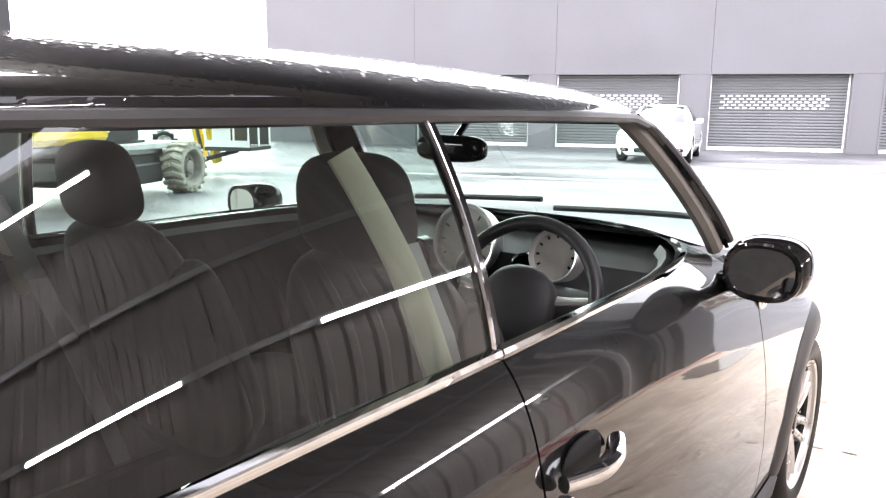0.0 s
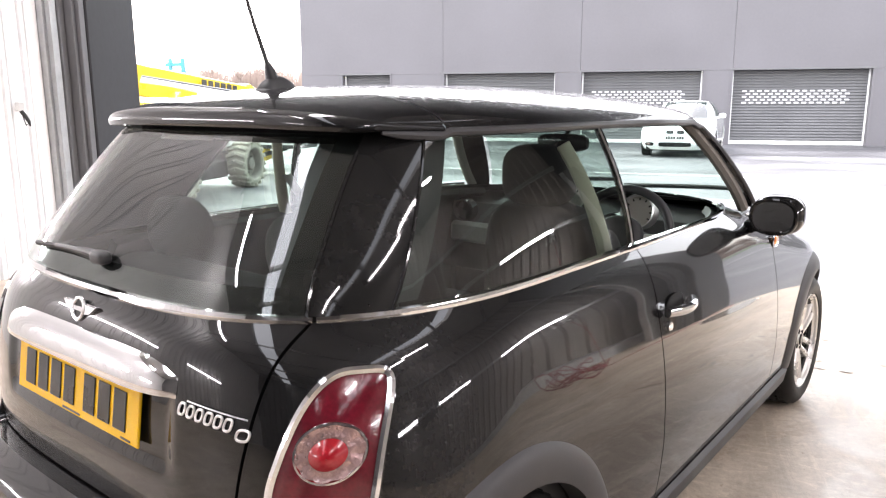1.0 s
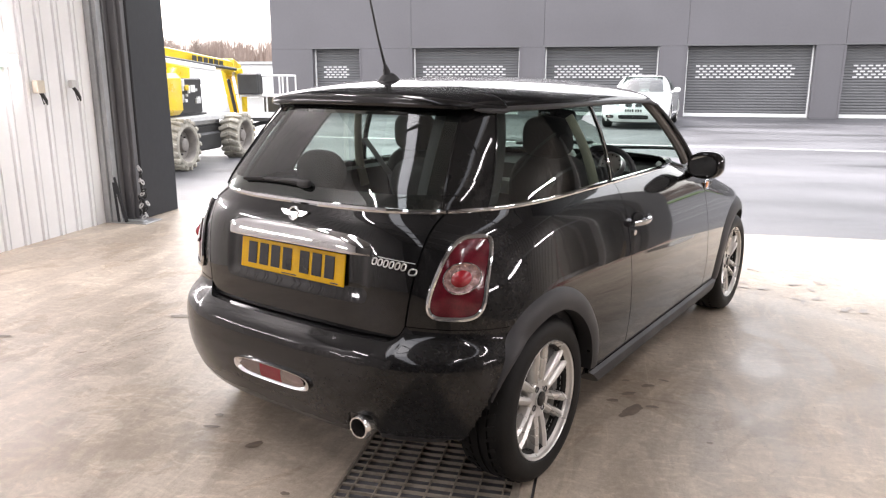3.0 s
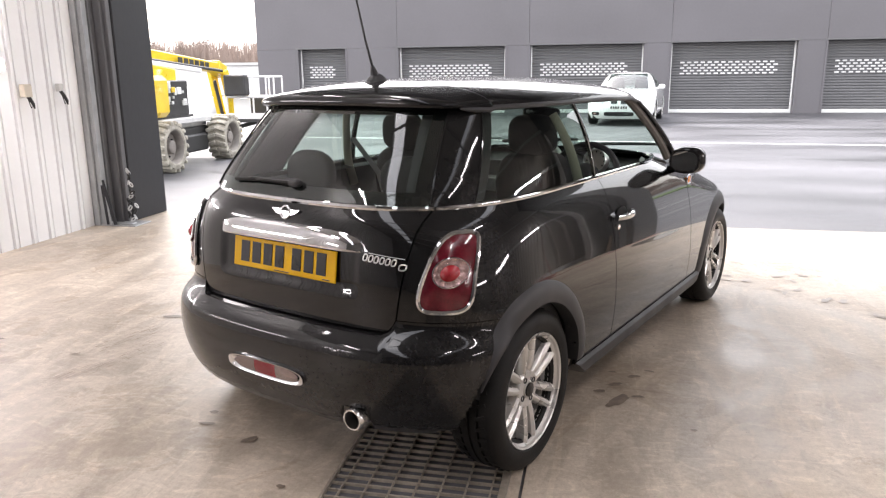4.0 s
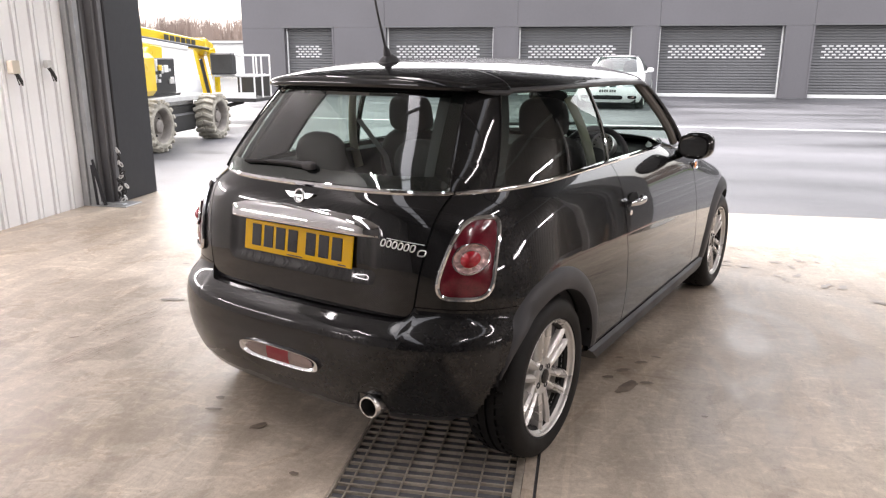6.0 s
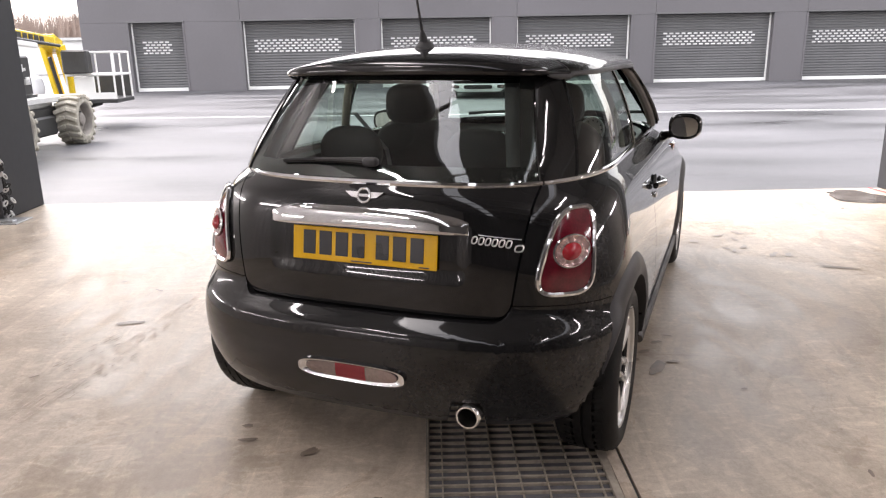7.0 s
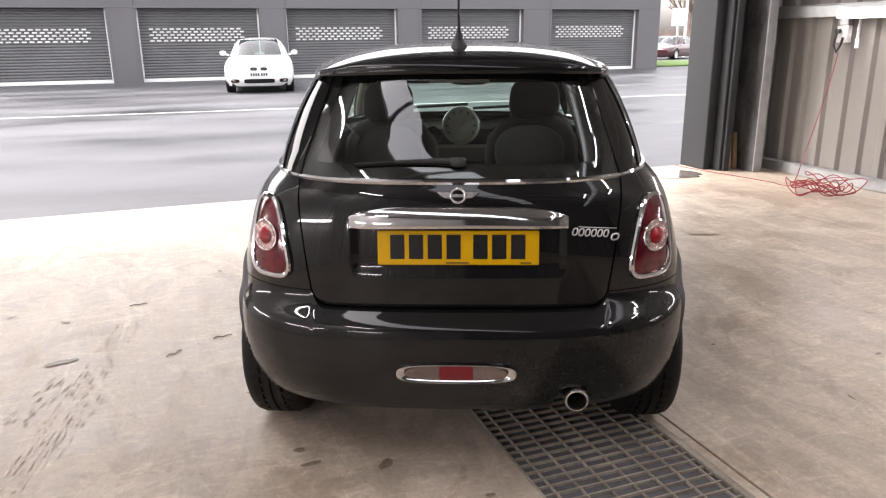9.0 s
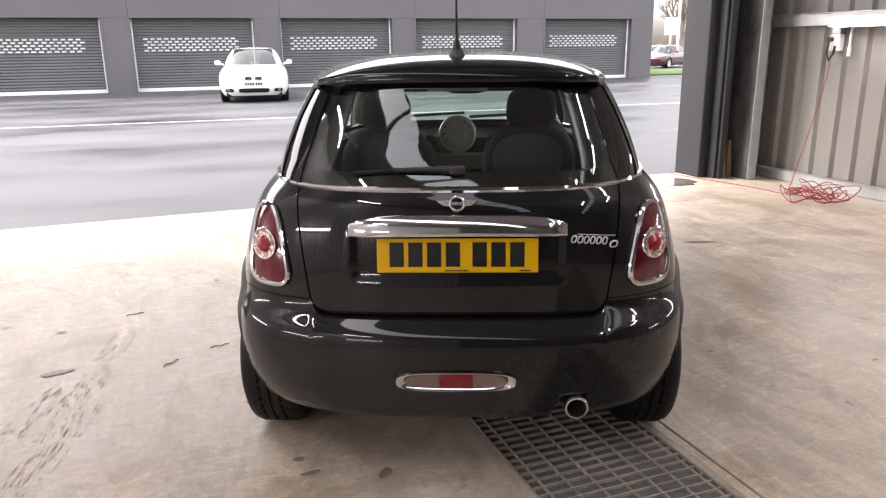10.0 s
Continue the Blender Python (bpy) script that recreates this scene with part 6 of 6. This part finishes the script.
for k in range(9):
    copy_thing((tree_a, tree_b)[k % 2], pose(43 + k * 2.2 + rng.uniform(-1, 1), 60 + rng.uniform(-4, 8), -0.3, 0, 0, rng.uniform(0, 360)))
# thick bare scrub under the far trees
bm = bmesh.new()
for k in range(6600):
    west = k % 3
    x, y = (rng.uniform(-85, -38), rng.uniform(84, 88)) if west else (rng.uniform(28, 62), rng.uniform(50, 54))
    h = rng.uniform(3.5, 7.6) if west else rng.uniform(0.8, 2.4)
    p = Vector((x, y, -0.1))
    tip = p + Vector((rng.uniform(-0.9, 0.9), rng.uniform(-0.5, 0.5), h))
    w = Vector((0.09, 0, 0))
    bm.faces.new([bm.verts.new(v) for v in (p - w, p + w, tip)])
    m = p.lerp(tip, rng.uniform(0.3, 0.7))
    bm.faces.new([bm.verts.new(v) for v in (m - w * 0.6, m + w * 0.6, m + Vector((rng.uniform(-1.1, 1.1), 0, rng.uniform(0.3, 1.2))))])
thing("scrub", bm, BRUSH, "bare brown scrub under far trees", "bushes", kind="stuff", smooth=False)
shed = root("far_shed", "long low white building beyond the yard", "building")
part("wall", boxes((-46, 56, 0, -24, 66, 2.5)), WHITE_METAL, shed, smooth=False)
part("roof", boxes((-46.3, 55.7, 2.503, -23.7, 66.3, 2.7)), PALE_GREY, shed, smooth=False)
BLUE = surface("teal_machine_paint", (0.05, 0.28, 0.36), 0.4)
hoist = root("distant_hoist", "teal lifting mast far behind the boom lift", "machine", at=pose(-24.6, 34.0, -0.012))
for x in (-0.4, 0.4):
    part("mast", boxes((x - 0.08, -0.1, 0.0, x + 0.08, 0.1, 3.9), bevel=0.01), BLUE, hoist, smooth=False)
for z in (1.2, 2.6, 3.5):
    part("cross_beam", boxes((-0.7, -0.08, z, 0.32, 0.08, z + 0.18), bevel=0.01), BLUE, hoist, smooth=False)
thing("light_pole", tube(bmesh.new(), [(0, 0, -0.012), (0, 0, 6.5)], 0.09, 10), WHITE_METAL, "slim white lamp post beyond the verge", "lamp post", at=pose(32.6, 40.5, 0))
sign = root("sign_board", "small white sign on a post by the verge", "sign", at=pose(30.2, 38.2, -0.012))
part("post", boxes((-0.05, -0.05, 0, 0.05, 0.05, 2.2)), PALE_GREY, sign, smooth=False)
part("board", boxes((-0.55, -0.09, 2.0, 0.55, -0.053, 3.1), bevel=0.01), WHITE_METAL, sign, smooth=False)

# ---- small things in the garage ----
CABLE = surface("black_cable", (0.015, 0.015, 0.015), 0.5, bump=0.0)
RED_CABLE = surface("red_cable", (0.24, 0.012, 0.022), 0.45, vary=0.2, coarse=20, bump=0.0)
CREAM = surface("cream_switch_box", (0.62, 0.56, 0.46), 0.4, vary=0.08)
for y, z, mat, lb in ((2.785, 1.345, CREAM, "cream wall socket with a black hanging cable"), (3.21, 1.365, PALE_GREY, "grey wall socket with a black hanging cable")):
    box_ = root("wall_socket", lb, "socket", group="wall sockets", at=pose(WEST + 0.023, y, z))
    part("case", boxes((0, -0.045, -0.055, 0.06, 0.045, 0.055) if mat is CREAM else (0, -0.03, -0.035, 0.045, 0.03, 0.035), bevel=0.006), mat, box_, smooth=False)
    bm = bmesh.new()
    tube(bm, [(0.03, 0.0, -0.03), (0.045, 0.02, -0.07), (0.04, 0.06, -0.12), (0.025, 0.085, -0.155)], [0.016, 0.016, 0.014, 0.006], 8)
    tube(bm, [(0.035, 0.0, -0.04), (0.05, 0.005, -0.11), (0.04, 0.03, -0.15), (0.03, 0.05, -0.14)], 0.004, 6)
    part("cable", bm, CABLE, box_, "black cable")
unit = root("wall_socket", "grey wall socket box with plugs and cables", "socket", group="wall sockets", at=pose(EAST - 0.045, 3.06, 1.44))
part("case", boxes((-0.075, -0.06, -0.08, 0, 0.06, 0.08), bevel=0.008), PALE_GREY, unit, smooth=False)
part("bracket", boxes((-0.06, -0.05, 0.083, 0, 0.05, 0.149), bevel=0.004), GALV, unit, smooth=False)
bm = bmesh.new()
tube(bm, [(-0.11, 0.02, 0.03), (-0.10, 0.05, -0.10), (-0.09, 0.02, -0.17), (-0.09, -0.02, -0.10), (-0.085, -0.03, -0.03)], 0.012, 8)
tube(bm, [(-0.075, 0.02, 0.03), (-0.12, 0.02, 0.03)], 0.022, 10)
part("plug", bm, CABLE, unit, "black plug and cable loop")
gun = root("air_line", "short grey air line hanging beside the socket", "hose", at=pose(EAST - 0.045, 2.91, 1.46))
bm = bmesh.new()
tube(bm, [(-0.02, 0, 0.12), (-0.03, 0, 0.02), (-0.03, 0.0, -0.06)], 0.014, 8)
part("nozzle", bm, PALE_GREY, gun)
bm = bmesh.new()
tube(bm, [(-0.03, 0, -0.06), (-0.03, 0, -0.15)], 0.018, 8)
part("grip", bm, WHITE_METAL, gun)
# the red cable: up the wall, a tangle on the floor, and off to the doorway
rng = random.Random(4)
bm = bmesh.new()
pts = [Vector((EAST - 0.13, 3.06, 1.27)), Vector((EAST - 0.17, 3.07, 1.0)), Vector((EAST - 0.32, 3.05, 0.55)), Vector((EAST - 0.52, 2.98, 0.15)), Vector((4.70, 2.90, 0.012))]
for k in range(80):
    a = k * 0.55
    pts.append(Vector((4.62 - 0.10 * math.sin(k * 0.13) + (0.17 + 0.06 * math.sin(k * 0.9)) * math.cos(a), 2.52 + (0.24 + 0.09 * math.sin(k * 0.57)) * math.sin(a), 0.012 + 0.19 * abs(math.sin(k * 0.37)) * rng.uniform(0.2, 1))))
pts += [Vector(p) for p in ((4.66, 2.9, 0.012), (4.60, 3.15, 0.012), (4.55, 3.40, 0.012), (4.47, 3.75, 0.012), (4.40, 4.05, 0.012), (4.36, 4.36, 0.012))]


def smooth_path(pts, n=5):
    out = []
    for i in range(len(pts) - 1):
        p0, p1, p2, p3 = pts[max(i - 1, 0)], pts[i], pts[i + 1], pts[min(i + 2, len(pts) - 1)]
        for k in range(n):
            t = k / n
            out.append(0.5 * (2 * p1 + (p2 - p0) * t + (2 * p0 - 5 * p1 + 4 * p2 - p3) * t * t + (3 * p1 - p0 - 3 * p2 + p3) * t**3))
    return out + [pts[-1]]


tube(bm, smooth_path(pts), 0.0048, 6)
thing("extension_cable", bm, RED_CABLE, "tangled red extension cable lying on the concrete floor", "cable")
WOOD = surface("weathered_timber", (0.24, 0.16, 0.09), 0.8, vary=0.4, coarse=6, fine=70, bump=0.3, relief=0.002, stretch=(6, 6, 0.6))
for x, tilt, h in ((4.76, 4, 0.44), (4.84, 7, 0.40)):
    thing("timber_offcut", boxes((-0.032, -0.03, 0, 0.032, 0.03, h), bevel=0.004), WOOD, "weathered timber offcut leaning in the steel jamb", "timber", group="timber offcuts", smooth=False, at=pose(x, 3.97, 0.002, -8, tilt, 6))
# strap bundle and strips by the west jamb
bundle = root("chain_bundle", "black and white plastic chain heaped against the jamb", "chain", at=pose(-3.735, 3.735, 0.012))
rng = random.Random(9)
for k in range(26):
    z = 0.02 + 0.52 * k / 26
    bm = bmesh.new()
    m = Matrix.Translation((rng.uniform(-0.035, 0.045) * (1.2 - k / 30), rng.uniform(-0.03, 0.03) * (1.2 - k / 30), z)) @ Euler((rng.uniform(-0.6, 0.6), rng.uniform(-1.0, 1.0), rng.uniform(0, 3))).to_matrix().to_4x4()
    tube(bm, [m @ Vector((0.013 * math.cos(a), 0, 0.026 * math.sin(a))) for a in lin(0, 2 * math.pi, 13)[:-1]], 0.007, 6, closed=True)
    part("link", bm, PALE_GREY if (k // 2) % 3 == 0 else CABLE, bundle)
for x, h, lean in ((-3.86, 0.52, 9), (-3.80, 0.46, 14), (-3.88, 0.40, 5)):
    thing("steel_strip", boxes((-0.018, -0.006, 0, 0.018, 0.006, h), bevel=0.002), GALV if lean == 9 else DARK_SHEET, "steel strip leaning against the doorway jamb", "strip", group="leaning strips", smooth=False, at=pose(x, 3.535, 0.0125, -2, -lean, 0))


def blot(cx, cy, rx, ry, turn, seed, mat, label, n=40, rough_edge=0.25, z=0.0042):
    rng = random.Random(seed)
    ph = [rng.uniform(0, 6.28) for _ in range(5)]
    bm = bmesh.new()
    ring = []
    for k in range(n):
        a = 2 * math.pi * k / n
        r = 1 + rough_edge * (0.5 * math.sin(2 * a + ph[0]) + 0.3 * math.sin(3 * a + ph[1]) + 0.3 * math.sin(5 * a + ph[2]) + 0.2 * math.sin(9 * a + ph[3]))
        ring.append(bm.verts.new((rx * r * math.cos(a), ry * r * math.sin(a), 0)))
    bm.faces.new(ring)
    return thing("floor_stain", bm, mat, label, "stain", group="floor stains", kind="structure", smooth=False, at=pose(cx, cy, z, 0, 0, turn))


OIL = surface("oil_stain", (0.19, 0.152, 0.118), 0.45, vary=0.4, coarse=9, bump=0.05)
for cx, cy, rx, ry, t, sd in ((1.04, 0.33, 0.075, 0.032, 55, 1), (1.03, 0.51, 0.035, 0.018, 20, 2), (1.13, 0.39, 0.026, 0.014, 0, 3), (-2.42, 0.50, 0.06, 0.022, 10, 4),
                              (-0.70, -0.117, 0.022, 0.014, 0, 5), (-0.43, -0.32, 0.040, 0.018, 40, 6), (-0.16, -0.62, 0.016, 0.012, 0, 7), (1.34, 0.10, 0.012, 0.010, 0, 8), (1.12, 0.62, 0.030, 0.017, 30, 11), (1.02, 0.66, 0.018, 0.012, 10, 12), (1.20, 0.70, 0.022, 0.010, -20, 13), (0.96, 0.42, 0.024, 0.018, 0, 14), (-1.62, 1.05, 0.07, 0.025, 15, 9)):
    blot(cx, cy, rx, ry, t, sd, OIL, "dark oil spot on the concrete floor")

WET = surface("wet_concrete", (0.12, 0.10, 0.085), 0.12, vary=0.3, coarse=5, bump=0.02)
blot(4.05, 3.98, 0.24, 0.34, 20, 21, WET, "dark wet patch on the concrete floor by the doorway", z=0.0044)
blot(2.66, 1.78, 0.11, 0.022, -25, 22, OIL, "dark scuff on the concrete floor")
DUST = surface("pale_tyre_dust", (0.54, 0.46, 0.395), 0.9, vary=0.25, coarse=30, fine=150, bump=0.1)
MUD = surface("brown_tyre_print", (0.32, 0.262, 0.212), 0.8, vary=0.3, coarse=30, fine=150, bump=0.1)


def tyre_track(x0, y0, x1, y1, offsets, width, seed, mat, fill, label):
    """Broken prints of a tyre's ribs from (x0, y0) to (x1, y1)."""
    rng = random.Random(seed)
    a, b = Vector((x0, y0, 0)), Vector((x1, y1, 0))
    d = (b - a).normalized()
    side = Vector((d.y, -d.x, 0))
    bm = bmesh.new()
    for off in offsets:
        s0 = rng.uniform(0, 0.05)
        while s0 < (b - a).length:
            run = rng.uniform(0.02, 0.12)
            if rng.random() < fill:
                w = width * rng.uniform(0.35, 1.0)
                p, q = a + d * s0 + side * (off + rng.uniform(-1, 1) * width * 0.2), a + d * (s0 + run) + side * (off + rng.uniform(-1, 1) * width * 0.2)
                m = (p + q) / 2
                bm.faces.new([bm.verts.new(v) for v in (p, m + side * w / 2, q, m - side * w / 2)])
            s0 += run + rng.uniform(0.0, 0.03)
    return thing("tyre_track", bm, mat, label, "tyre mark", group="tyre marks", kind="structure", smooth=False, at=pose(0, 0, 0.0042 if mat is DUST else 0.0038))


RIBS = (-0.055, -0.033, -0.011, 0.011, 0.033, 0.055)
tyre_track(-1.66, -0.05, -1.34, 1.45, RIBS, 0.010, 1, DUST, 0.75, "pale ribbed tyre track on the concrete floor")
tyre_track(-1.74, 0.45, -1.60, 0.80, (-0.05, -0.03, -0.01, 0.012, 0.034, 0.055), 0.010, 2, MUD, 0.6, "brown ribbed tyre print on the concrete floor")
tyre_track(-1.60, 0.10, -1.46, 0.60, RIBS, 0.007, 3, MUD, 0.4, "brown ribbed tyre print on the concrete floor")
tyre_track(-1.22, 0.15, -1.04, 0.75, RIBS[1:5], 0.008, 4, DUST, 0.5, "pale ribbed tyre track on the concrete floor")
tyre_track(-0.98, 1.40, -0.70, 2.60, RIBS[1:5], 0.010, 5, DUST, 0.5, "pale ribbed tyre track on the concrete floor")
rng = random.Random(31)
for k in range(26):
    x, y = rng.uniform(-3.2, 3.9), rng.uniform(-1.2, 3.6)
    r = rng.uniform(0.006, 0.020)
    blot(x, y, r * rng.uniform(1, 2.4), r * 0.6, rng.uniform(0, 180), 100 + k, OIL, "small dark speck on the concrete floor", n=14)
DAMP = surface("damp_concrete", (0.27, 0.225, 0.185), 0.35, vary=0.3, coarse=7, bump=0.05)
for k in range(16):
    blot(2.12 + rng.uniform(-0.3, 0.5), 2.65 + rng.uniform(-0.6, 0.6), rng.uniform(0.015, 0.06), rng.uniform(0.01, 0.03), rng.uniform(0, 180), 300 + k, DAMP, "small damp patch on the concrete floor", n=24, rough_edge=0.5)
# hair-thin twigs blown in
TWIG = surface("dry_twig", (0.10, 0.075, 0.05), 0.8)
for x, y, turn in ((-0.887, 1.09, 10), (-1.12, 0.96, 40), (-1.30, 1.75, 5)):
    bm = bmesh.new()
    tube(bm, [(-0.045, 0, 0.003), (-0.02, 0.012, 0.004), (0.005, -0.006, 0.004), (0.03, 0.008, 0.004), (0.05, 0.004, 0.003)], 0.0025, 5)
    thing("twig", bm, TWIG, "thin dry twig lying on the concrete floor", "twig", group="twigs", at=pose(x, y, 0.0005, 0, 0, turn))
